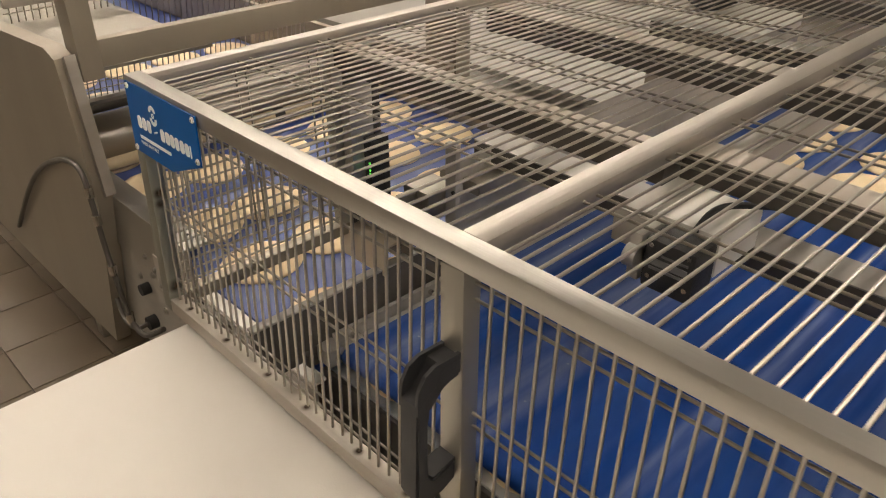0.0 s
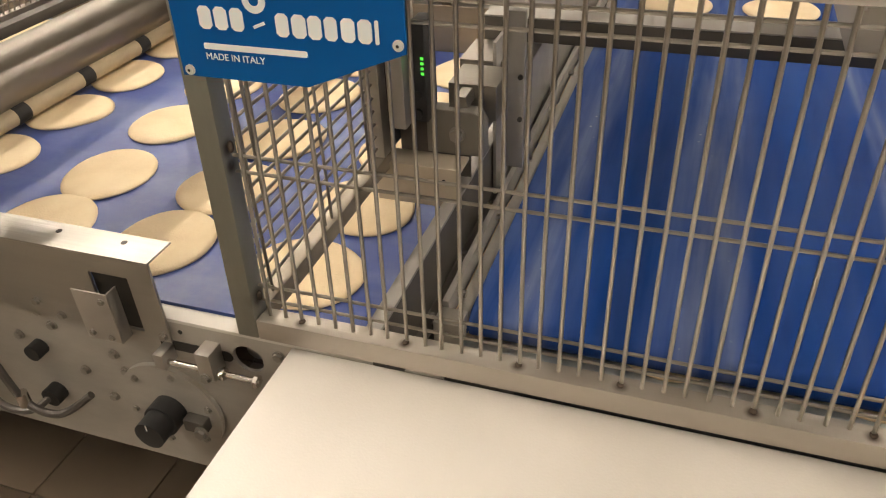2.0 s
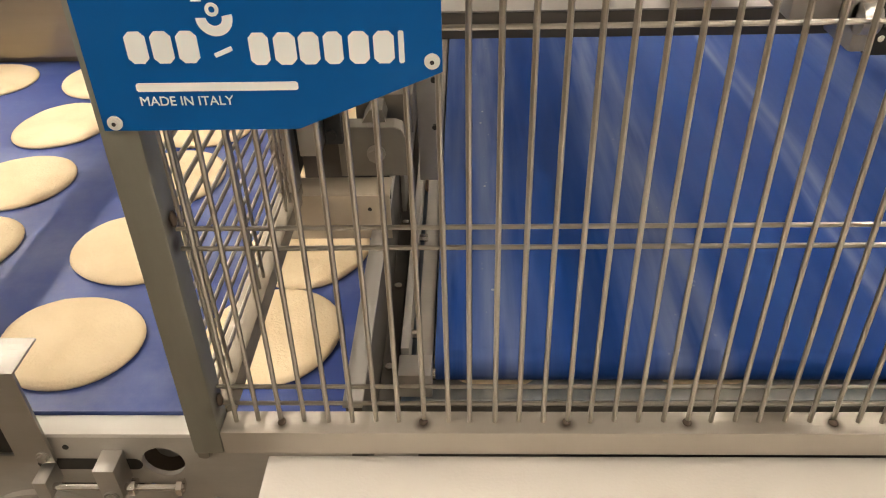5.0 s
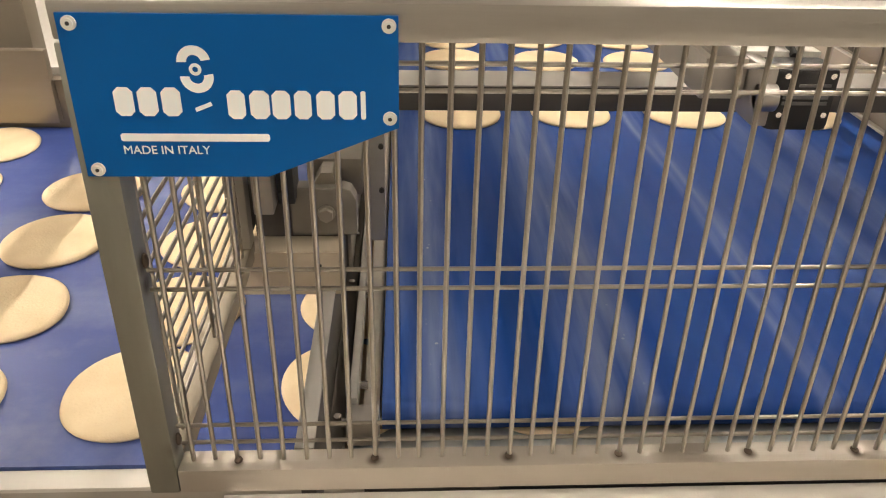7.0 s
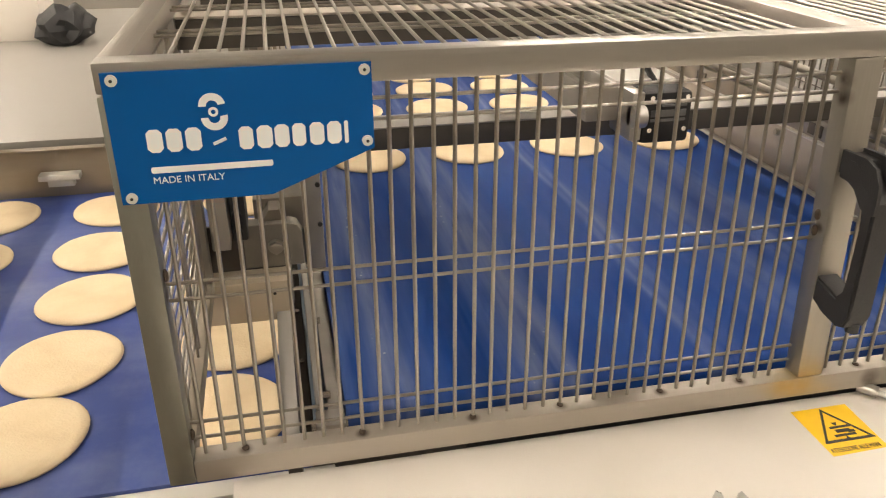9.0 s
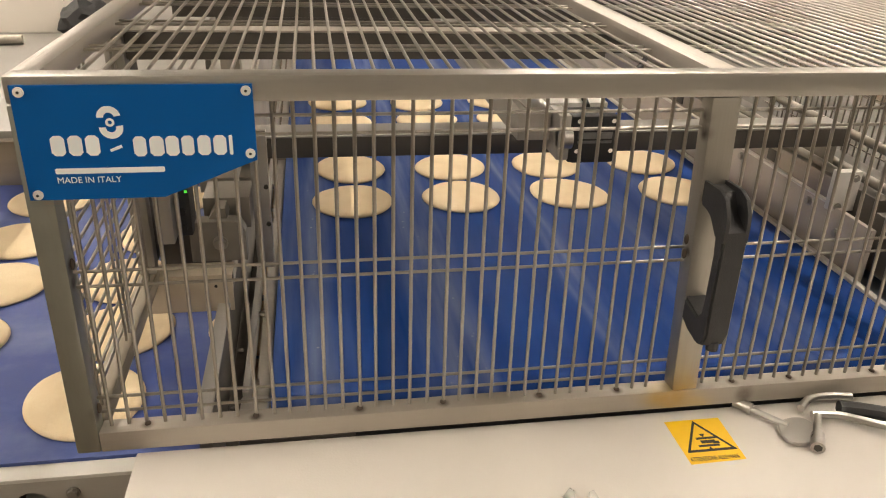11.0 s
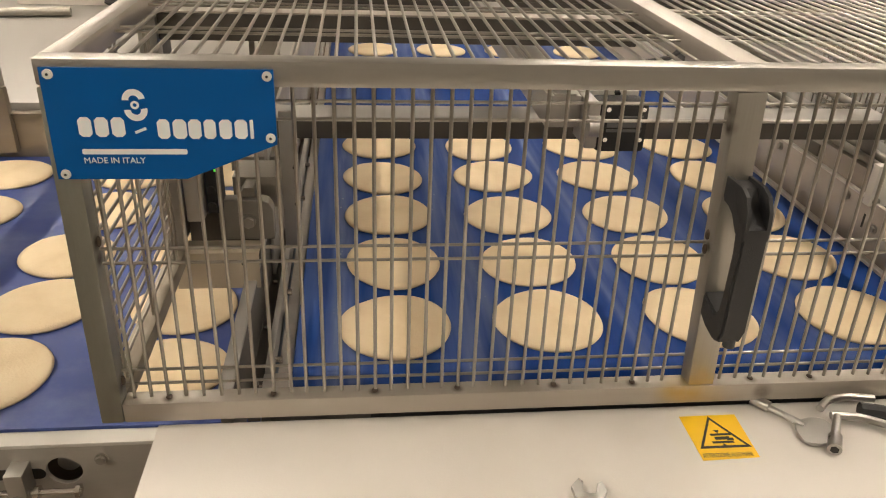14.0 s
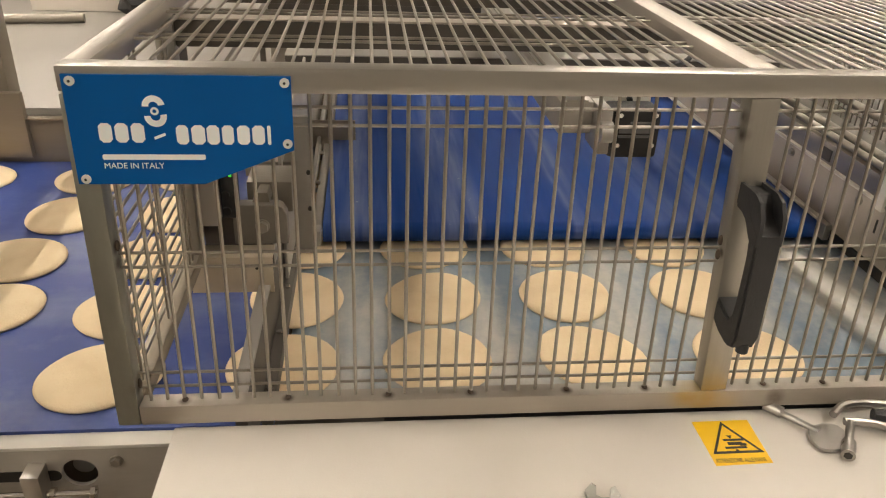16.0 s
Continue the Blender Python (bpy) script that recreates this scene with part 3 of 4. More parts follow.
def tools():
    z = Z_TABLE
    # socket wrench with a flattened blade end
    key = thing("tee_wrench", "chromed steel socket wrench lying on the white worktop", "tool", pose(0.926, -0.012, z, 0, 0, -50))
    bm = B()
    rod(bm, (0, 0, 0.008), (0.075, 0, 0.008), 0.0048, 12)
    rod(bm, (-0.004, 0, 0.009), (0.022, 0, 0.009), 0.0085, 12)
    part("shaft", bm, TOOL_STEEL, key)
    bm = B()
    lobe = [(0.090 + (0.021 + 0.006 * math.cos(2 * a)) * math.cos(a), 0.034 * math.sin(a)) for a in [2 * math.pi * k / 28 for k in range(28)]]
    prism(bm, lobe, 0.003, 0.0085)
    bmesh.ops.bevel(bm, geom=bm.edges[:], offset=0.0012, segments=1, affect="EDGES")
    part("blade", bm, TOOL_STEEL, key)
    other = thing("box_wrench", "chromed tubular wrench lying across another wrench", "tool", pose(0.987, -0.123, z, 0, 0, 58))
    bm = B()
    rod(bm, (0, 0, 0.0105), (0.03, 0, 0.0105), 0.0095, 14)
    rod(bm, (0.02, 0, 0.0105), (0.074, 0, 0.014), 0.006, 12)
    part("shaft", bm, TOOL_STEEL, other)
    bm = B()
    rod(bm, (-0.0005, 0, 0.0105), (0.004, 0, 0.0105), 0.006, 6)
    part("socket", bm, INK, other)
    pl = thing("pliers", "steel pliers with black and grey grips on the worktop", "tool", pose(1.012, -0.040, z, 0, 0, -6))
    bm = B()
    tube_path(bm, [(0, 0, 0.012), (0.02, 0.018, 0.014), (0.05, 0.026, 0.015), (0.09, 0.024, 0.015)], 0.006)
    part("jaw", bm, TOOL_STEEL, pl)
    bm = B()
    tube_path(bm, [(0.055, -0.004, 0.016), (0.08, -0.008, 0.016), (0.13, -0.022, 0.016), (0.17, -0.03, 0.016)], 0.011)
    part("grip", bm, BLACK, pl)
    bm = B()
    tube_path(bm, [(0.01, -0.014, 0.012), (0.05, -0.018, 0.013), (0.1, -0.04, 0.013), (0.16, -0.06, 0.013)], 0.006)
    part("grip", bm, TOOL_STEEL, pl)
    sp = thing("open_end_wrench", "chromed open-end spanner lying on the white worktop", "tool", pose(0.629, -0.180, z, 0, 0, -105))
    bm = B()
    prism(bm, [(-0.027, 0.016), (-0.012, 0.0225), (0.006, 0.017), (0.018, 0.008), (0.15, 0.007), (0.15, -0.007), (0.018, -0.008), (0.006, -0.017), (-0.012, -0.0225), (-0.027, -0.014), (-0.022, -0.008), (-0.006, -0.008), (-0.003, 0.0), (-0.006, 0.009), (-0.022, 0.010)], 0.001, 0.008)
    part("body", bm, TOOL_STEEL, sp)


# ---- outfeed conveyor on the left ----
def belt_slab(name, x0, x1, y0, y1, top, thick, mat, parent, nose="y"):
    """A belt loop with rounded ends."""
    r = thick / 2
    bm = B()
    prof = []
    a0, a1 = (y0, y1) if nose == "y" else (x0, x1)
    k = 10
    for i in range(k + 1):
        a = math.pi / 2 + math.pi * i / k
        prof.append((a0 + r + r * math.cos(a), top - r + r * math.sin(a)))
    for i in range(k + 1):
        a = -math.pi / 2 + math.pi * i / k
        prof.append((a1 - r + r * math.cos(a), top - r + r * math.sin(a)))
    if nose == "y":
        m = Matrix(((0, 0, 1, 0), (1, 0, 0, 0), (0, 1, 0, 0), (0, 0, 0, 1)))
        prism(bm, prof, x0, x1, m)
    else:
        m = Matrix(((1, 0, 0, 0), (0, 0, 1, 0), (0, 1, 0, 0), (0, 0, 0, 1)))
        prism(bm, prof, y0, y1, m)
    return part(name, bm, mat, parent)


def outfeed_conveyor():
    cv = thing("outfeed_conveyor", "stainless steel outfeed conveyor with a violet-blue belt", "conveyor")
    belt_slab("belt", -4.2, 0.165, 0.224, 1.512, Z_OUT, 0.05, BELT_OUT, cv, "x")
    bm = B()
    hx, hz, hr, hs = -0.163, 0.690, 0.030, 0.040
    box(bm, -4.2, hx - hs, 0.188, 0.196, 0.345, 0.742)
    box(bm, hx + hs, 0.20, 0.188, 0.196, 0.345, 0.742)
    box(bm, hx - hs, hx + hs, 0.188, 0.196, 0.345, hz - hs)
    box(bm, hx - hs, hx + hs, 0.188, 0.196, hz + hs, 0.742)
    ring = []
    for k in range(32):
        c, q = math.cos(2 * math.pi * k / 32), math.sin(2 * math.pi * k / 32)
        e = hs / max(abs(c), abs(q))
        ring.append([bm.verts.new((hx + c * f, y, hz + q * f)) for f, y in ((e, 0.188), (hr, 0.188), (hr, 0.196), (e, 0.196))])
    for a, b in zip(ring, ring[1:] + ring[:1]):
        for k in range(3):
            bm.faces.new((a[k], b[k], b[k + 1], a[k + 1]))
    side = part("side_plate", bm, PLATE, cv, "dull stainless side plate with bolts")
    bm = B()
    box(bm, -4.2, 0.20, 0.187, 0.222, 0.7425, 0.750, 0.001)
    part("edge_flange", bm, PALE_STRIP, cv, "bright aluminium edge strip")
    bm = B()
    box(bm, -4.2, 0.30, 1.518, 1.526, 0.35, 0.893, 0.001)
    box(bm, -0.84, -0.335, 1.50, 1.53, 0.8935, 0.898, 0.001)
    part("rear_plate", bm, REAR_STEEL, cv)
    bm = B()
    box(bm, -4.2, -0.70, 1.49, 1.516, 0.775, 0.98, 0.002)
    part("rear_guard", bm, REAR_STEEL, cv)
    bm = B()
    box(bm, -0.52, -0.41, 1.478, 1.517, 0.812, 0.829, 0.003)
    box(bm, -0.50, -0.43, 1.49, 1.517, 0.79, 0.812, 0.002)
    part("sensor", bm, GREY_PLASTIC, cv, "small white sensor on the rear plate")
    # bent guard bracket with its window
    bm = B()
    x0, x1, z0, z1 = -1.05, -0.312, 0.70, 0.872
    y0, y1 = 0.178, 0.183
    box(bm, x0, -0.447, y0, y1, z0, z1)
    box(bm, -0.365, x1, y0, y1, z0, z1)
    box(bm, -0.447, -0.365, y0, y1, 0.835, z1)
    box(bm, -0.447, -0.365, y0, y1, z0, 0.715)
    box(bm, x0, x1, y0, 0.246, z1, z1 + 0.004, 0.001)
    part("guard_bracket", bm, STEEL_X, cv, "bent stainless cover plate with a window")
    for x in (-0.53, -0.39):
        bm = B()
        rod(bm, (x, 0.222, z1 + 0.0035), (x, 0.222, z1 + 0.0046), 0.006, 12)
        part("hole", bm, INK, cv)
    bm = B()
    box(bm, -0.447, -0.365, 0.1845, 0.187, 0.715, 0.835)
    part("window_backing", bm, INK, cv)
    bm = B()
    box(bm, -0.470, -0.396, 0.150, 0.153, 0.700, 0.812, 0.0008)
    box(bm, -0.399, -0.396, 0.1535, 0.178, 0.700, 0.812, 0.0008)
    latch = part("latch_plate", bm, ALU, cv, "bright bent latch plate")
    for x, z in ((-0.455, 0.716), (-0.415, 0.712), (-0.41, 0.795)):
        bolt(latch, x, 0.150, z, 0.005)
    for x, z in ((-0.325, 0.713), (-0.41, 0.708), (-0.45, 0.706), (-0.55, 0.712), (-0.60, 0.735)):
        bolt(cv, x, 0.178, z, 0.007)
    for x, z in ((-0.098, 0.715), (-0.60, 0.668), (-0.62, 0.70), (-0.47, 0.625), (-0.455, 0.585), (-0.51, 0.50), (-0.40, 0.42), (-0.18, 0.44), (-0.56, 0.56), (-0.70, 0.62), (-0.10, 0.60)):
        bolt(cv, x, 0.188, z, 0.0085)
    bm = B()
    rod(bm, (-0.295, 0.1885, 0.722), (-0.295, 0.1865, 0.722), 0.0045, 10)
    part("hole", bm, INK, cv)
    # belt tensioner: slot, bar, screw
    bm = B()
    pts = [(-0.335 + 0.011 * math.cos(a), 0.686 + 0.011 * math.sin(a)) for a in [math.pi / 2 + math.pi * k / 8 for k in range(9)]]
    pts += [(-0.205 + 0.011 * math.cos(a), 0.686 + 0.011 * math.sin(a)) for a in [-math.pi / 2 + math.pi * k / 8 for k in range(9)]]
    prism(bm, pts, 0, 0.002, Matrix(((1, 0, 0, 0), (0, 0, -1, 0.1885), (0, 1, 0, 0), (0, 0, 0, 1))))
    part("slot", bm, INK, cv)
    bm = B()
    rod(bm, (hx, 0.262, hz), (hx, 0.270, hz), 0.05, 28)
    part("bearing_face", bm, PLATE, cv, "dull inner bearing face behind the hole")
    bm = B()
    rod(bm, (hx - 0.006, 0.222, hz - 0.012), (hx - 0.006, 0.262, hz - 0.012), 0.019, 20)
    part("shaft_end", bm, ALU, cv, "bright shaft end inside the hole")
    tn = new("tensioner")
    tn.parent = cv
    tagged(tn, "steel belt tensioner screw and block")
    bm = B()
    box(bm, -0.245, -0.215, 0.150, 0.188, 0.655, 0.716, 0.0015)
    part("block", bm, ALU, tn)
    bm = B()
    box(bm, -0.338, -0.318, 0.150, 0.188, 0.655, 0.69, 0.0015)
    part("block", bm, ALU, tn)
    bm = B()
    rod(bm, (-0.335, 0.163, 0.667), (-0.130, 0.163, 0.667), 0.0055, 10)
    rod(bm, (-0.140, 0.163, 0.667), (-0.132, 0.163, 0.667), 0.012, 6)
    rod(bm, (-0.208, 0.163, 0.667), (-0.199, 0.163, 0.667), 0.012, 6)
    part("screw", bm, CHROME, tn)
    bolt(tn, -0.231, 0.150, 0.662, 0.008)
    # drive flange with knob
    fl = new("drive_flange")
    fl.parent = cv
    tagged(fl, "round bearing flange with black star knob")
    bm = B()
    rod(bm, (-0.365, 0.188, 0.515), (-0.365, 0.178, 0.515), 0.112, 48)
    part("disc", bm, PLATE, fl)
    bm = B()
    rod(bm, (-0.365, 0.178, 0.515), (-0.365, 0.142, 0.515), 0.036, 28)
    rod(bm, (-0.365, 0.150, 0.515), (-0.365, 0.105, 0.515), 0.031, 24)
    part("knob", bm, BLACK, fl)
    bm = B()
    box(bm, -0.3655, -0.3635, 0.104, 0.106, 0.530, 0.545)
    part("knob_mark", bm, SIGN_WHITE, fl)
    for k in range(6):
        a = radians(15 + 60 * k)
        bolt(fl, -0.365 + 0.092 * math.cos(a), 0.178, 0.515 + 0.092 * math.sin(a), 0.006)
    bm = B()
    box(bm, -0.325, -0.278, 0.155, 0.178, 0.49, 0.52, 0.003)
    part("stop_block", bm, DARK_BAR, fl)
    bolt(fl, -0.285, 0.155, 0.498, 0.011)
    # lower details
    for x, z, r in ((-0.655, 0.60, 0.018), (-0.66, 0.475, 0.022)):
        bm = B()
        rod(bm, (x, 0.188, z), (x, 0.160, z), r, 16)
        part("rubber_stop", bm, RUBBER, cv)
    bm = B()
    tube_path(bm, [(-0.82, 0.14, 0.50), (-0.76, 0.13, 0.455), (-0.70, 0.14, 0.45), (-0.66, 0.17, 0.478)], 0.008)
    part("cable", bm, CABLE, cv)
    for x in (-3.2, -1.4, -0.05):
        for y in (0.24, 1.46):
            bm = B()
            box(bm, x - 0.03, x + 0.03, y - 0.02, y + 0.04, 0, 0.36, 0.003)
            part("leg", bm, STEEL, cv)
    return cv


def press_roller():
    rl = thing("press_roller", "large polished steel roller above the outfeed belt", "roller", pose(-1.20, 0, 0.868))
    bm = B()
    rod(bm, (0, 0.22, 0), (0, 1.485, 0), 0.082, 48)
    part("drum", bm, ROLLER, rl, "polished steel drum")
    bm = B()
    rod(bm, (0, 0.14, 0), (0, 1.56, 0), 0.025, 16)
    part("shaft", bm, STEEL, rl)
    bm = B()
    rod(bm, (0.066, 0.23, -0.066), (0.066, 1.485, -0.066), 0.024, 24)
    part("stripper_bar", bm, FLOUR_BAR, rl, "floured tan stripper bar under the drum")
    for y in (0.49, 0.735, 0.985, 1.24):
        bm = B()
        rod(bm, (0.066, y - 0.022, -0.066), (0.066, y + 0.022, -0.066), 0.0255, 24)
        part("collar", bm, RUBBER, rl, "dark rubber collar")
    bm = B()
    box(bm, -0.135, -0.095, 0.22, 1.49, 0.055, 0.085, 0.004)
    part("back_strip", bm, DARK_BAR, rl, "dark bar behind the drum")
    return rl


def side_cabinet():
    """The upright housing beside the outfeed belt with its conduit."""
    cb = thing("side_housing", "tall brown-grey stainless side housing with a flexible conduit", "housing")
    bm = B()
    prism(bm, [(-2.4, 0.28), (-0.92, 0.28), (-0.745, 0.88), (-0.80, 1.27), (-0.86, 1.29), (-2.4, 1.20)], 0, 0.05, Matrix(((1, 0, 0, 0), (0, 0, -1, 0.184), (0, 1, 0, 0), (0, 0, 0, 1))))
    part("side_panel", bm, CABINET, cb)
    bm = B()
    prism(bm, [(-0.745, 0.88), (-0.725, 0.89), (-0.780, 1.28), (-0.80, 1.27)], 0, 0.03, Matrix(((1, 0, 0, 0), (0, 0, -1, 0.184), (0, 1, 0, 0), (0, 0, 0, 1))))
    part("edge_strip", bm, STEEL_Y, cb)
    bm = B()
    box(bm, -2.4, -0.86, 0.186, 0.62, 1.195, 1.205, 0.001)
    part("top_panel", bm, STEEL, cb)
    bm = B()
    box(bm, -0.86, -0.78, 0.19, 0.25, 1.20, 1.75, 0.003)
    part("post", bm, CABINET, cb)
    bm = B()
    box(bm, -0.835, -0.795, 0.25, 2.2, 1.225, 1.30, 0.003)
    part("beam", bm, CABINET, cb, "long steel beam across the belt")
    bm = B()
    tube_path(bm, [(-1.70, 0.12, 0.42), (-1.40, 0.12, 0.68), (-1.18, 0.12, 0.835), (-0.98, 0.12, 0.93), (-0.86, 0.12, 0.966), (-0.775, 0.12, 0.960), (-0.752, 0.12, 0.88), (-0.74, 0.12, 0.74), (-0.71, 0.12, 0.60), (-0.675, 0.12, 0.50), (-0.61, 0.13, 0.475), (-0.54, 0.16, 0.52)], 0.0085)
    part("conduit", bm, CABLE, cb, "grey metal flexible conduit")
    for p in ((-0.756, 0.12, 0.905), (-0.747, 0.12, 0.82), (-0.725, 0.12, 0.66), (-0.678, 0.12, 0.51)):
        bm = B()
        rod(bm, (p[0], p[1], p[2] - 0.016), (p[0], p[1], p[2] + 0.016), 0.0125, 14)
        part("gland", bm, CHROME, cb)
    # mesh guard behind the roller
    bm = B()
    rod(bm, (0, 0, 0), (0, 0, 0.42), 0.0025, 6)
    w = mesh_of("guard_wire", bm, WIRE)
    for k in range(52):
        piece("wire", w, cb, pose(-1.62, 0.26 + 0.0235 * k, 0.86, 0, 12, 0))
    bm = B()
    rod(bm, (0, 0.24, 0), (0, 1.50, 0), 0.0025, 6)
    w2 = mesh_of("guard_cross_wire", bm, WIRE)
    for z in (0.90, 0.93, 1.07, 1.10, 1.24):
        piece("wire", w2, cb, pose(-1.62 + (z - 0.86) * 0.2126, 0, z))
    bm = B()
    box(bm, -1.545, -1.515, 0.24, 1.50, 1.26, 1.29, 0.002)
    box(bm, -1.64, -1.61, 0.24, 1.50, 0.845, 0.87, 0.002)
    part("guard_rail", bm, STEEL_Y, cb)
    return cb


# ---- inside of the guard ----
def deposit_conveyor():
    cv = thing("deposit_conveyor", "low conveyor with a floured grey-blue belt below the retracting belt", "conveyor")
    belt_slab("belt", 0.172, 2.2, 0.246, 1.70, Z_OUT + 0.001, 0.05, BELT_LOW, cv, "x")
    # Plate coloured dark for the shade under the belt nose.
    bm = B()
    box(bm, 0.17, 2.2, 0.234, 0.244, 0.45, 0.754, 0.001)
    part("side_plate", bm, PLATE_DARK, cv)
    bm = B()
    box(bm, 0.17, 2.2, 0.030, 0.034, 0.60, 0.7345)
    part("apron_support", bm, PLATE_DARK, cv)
    # Unseen dark pan, added so the gap before the belt reads as shaded.
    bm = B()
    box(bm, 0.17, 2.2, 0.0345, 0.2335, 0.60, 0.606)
    part("shade_pan", bm, DARK_POST, cv)
    bm = B()
    box(bm, 0.17, 2.2, 0.035, 0.10, 0.735, 0.741, 0.001)
    part("front_apron", bm, FLOURED, cv, "pale flour-dusted tray along the belt")
    for x in (0.4, 2.1):
        for y in (0.3, 1.6):
            bm = B()
            box(bm, x - 0.03, x + 0.03, y - 0.03, y + 0.03, 0, 0.70, 0.003)
            part("leg", bm, STEEL, cv)
    return cv


def divider_rail():
    """The upright plate between outfeed belt and retracting belt."""
    dv = thing("divider_rail", "dark grey steel divider plate with bright top edge", "rail")
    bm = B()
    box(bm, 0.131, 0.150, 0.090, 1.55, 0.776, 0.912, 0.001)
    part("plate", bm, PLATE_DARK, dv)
    bm = B()
    box(bm, 0.128, 0.151, 0.088, 1.55, 0.9122, 0.918, 0.001)
    part("top_edge", bm, SIDE_GREY, dv)
    bm = B()
    for y in (1.54,):
        box(bm, 0.131, 0.147, y, y + 0.03, 0.70, 0.776)
    part("bracket", bm, STEEL, dv)
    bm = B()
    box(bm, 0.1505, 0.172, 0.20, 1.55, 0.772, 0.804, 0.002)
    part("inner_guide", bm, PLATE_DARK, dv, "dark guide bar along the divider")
    for y in (0.26, 0.44, 0.62, 0.80):
        bm = B()
        rod(bm, (0.161, y, 0.804), (0.161, y, 0.809), 0.006, 10)
        part("screw", bm, CHROME, dv)
    return dv


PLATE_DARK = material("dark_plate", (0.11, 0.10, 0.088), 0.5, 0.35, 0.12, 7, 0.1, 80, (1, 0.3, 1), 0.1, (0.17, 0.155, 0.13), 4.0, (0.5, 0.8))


def sensor_bracket():
    """Tray, light barrier and bearing block behind the side panel."""
    sb = thing("bearing_bracket", "steel bearing block and tray with a light barrier behind the guard", "bracket")
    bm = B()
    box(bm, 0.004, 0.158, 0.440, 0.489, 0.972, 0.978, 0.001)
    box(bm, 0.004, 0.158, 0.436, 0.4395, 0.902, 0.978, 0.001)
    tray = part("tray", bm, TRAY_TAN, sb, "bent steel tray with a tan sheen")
    bm = B()
    rod(bm, (0.128, 0.436, 0.955), (0.128, 0.4345, 0.955), 0.003, 8)
    part("hole", bm, INK, tray)
    bm = B()
    outline = [(0.082, 0.979), (0.184, 0.979), (0.184, 1.040), (0.176, 1.056), (0.165, 1.0605), (0.082, 1.0605)]
    prism(bm, outline, -0.520, -0.490, Matrix(((1, 0, 0, 0), (0, 0, -1, 0), (0, 1, 0, 0), (0, 0, 0, 1))))
    bmesh.ops.bevel(bm, geom=bm.edges[:], offset=0.0012, segments=1, affect="EDGES")
    block = part("bearing_block", bm, BLOCK_GREY, sb, "grey bearing block with a hexagon bolt")
    bm = B()
    rod(bm, (0.137, 0.490, 1.018), (0.137, 0.487, 1.018), 0.014, 18)
    rod(bm, (0.137, 0.487, 1.018), (0.137, 0.478, 1.018), 0.0115, 6)
    part("bolt_head", bm, DULL, block)
    bm = B()
    prism(bm, [(0.118, 1.0607), (0.152, 1.0607), (0.148, 1.080), (0.130, 1.080)], -0.548, -0.505, Matrix(((1, 0, 0, 0), (0, 0, -1, 0), (0, 1, 0, 0), (0, 0, 0, 1))))
    part("wedge", bm, STEEL, block)
    bm = B()
    box(bm, 0.103, 0.190, 0.550, 0.640, 1.020, 1.084, 0.002)
    part("upper_block", bm, STEEL, sb, "bright steel block above the bearing")
    bm = B()
    box(bm, 0.080, 0.214, 0.690, 0.80, 1.066, 1.072, 0.001)
    box(bm, 0.080, 0.214, 0.690, 0.694, 1.040, 1.066, 0.001)
    box(bm, 0.090, 0.205, 0.820, 0.90, 1.090, 1.096, 0.001)
    part("angle_plate", bm, STEEL, sb, "light steel angle plate")
    bm = B()
    box(bm, 0.036, 0.066, 0.436, 0.50, 1.043, 1.33, 0.003)
    part("light_barrier", bm, ALU, sb, "grey aluminium light barrier housing")
    bm = B()
    box(bm, 0.0675, 0.094, 0.466, 0.52, 1.045, 1.215, 0.004)
    sw = part("sensor_body", bm, BLACK, sb, "black sensor with green lights")
    for z in (1.062, 1.094):
        bm = B()
        rod(bm, (0.078, 0.4662, z), (0.078, 0.460, z), 0.008, 14)
        part("gland", bm, RUBBER, sw)
    bm = B()
    for k in range(4):
        box(bm, 0.0866, 0.0912, 0.4642, 0.466, 1.130 + 0.0085 * k, 1.134 + 0.0085 * k)
    part("led_strip", bm, LED, sw, "lit green diodes")
    bm = B()
    box(bm, -0.002, 0.018, 0.455, 0.56, 0.9785, 1.40, 0.002)
    part("upright", bm, DARK_POST, sb, "dark upright holding the light barrier")
    bm = B()
    box(bm, 0.0185, 0.150, 0.5215, 0.527, 0.90, 1.05, 0.001)
    part("back_plate", bm, PLATE_DARK, sb)
    bm = B()
    box(bm, 0.192, 0.226, 0.600, 0.616, 0.905, 1.20, 0.002)
    col = part("side_column", bm, SIDE_GREY, sb, "upright grey plate beside the belt")
    for z in (1.005, 1.085):
        bm = B()
        rod(bm, (0.220, 0.600, z), (0.220, 0.595, z), 0.0045, 12)
        part("screw", bm, INK, col)
    return sb


BLOCK_GREY = material("dull_bearing_grey", (0.23, 0.215, 0.19), 0.5, 0.4, 0.12, 9, 0.12, 90, (1, 1, 1), 0.1, (0.18, 0.165, 0.14), 4.0, (0.45, 0.75))
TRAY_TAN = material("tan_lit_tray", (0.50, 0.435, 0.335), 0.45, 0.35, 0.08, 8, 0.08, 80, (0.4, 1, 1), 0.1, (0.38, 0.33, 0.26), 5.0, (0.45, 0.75))


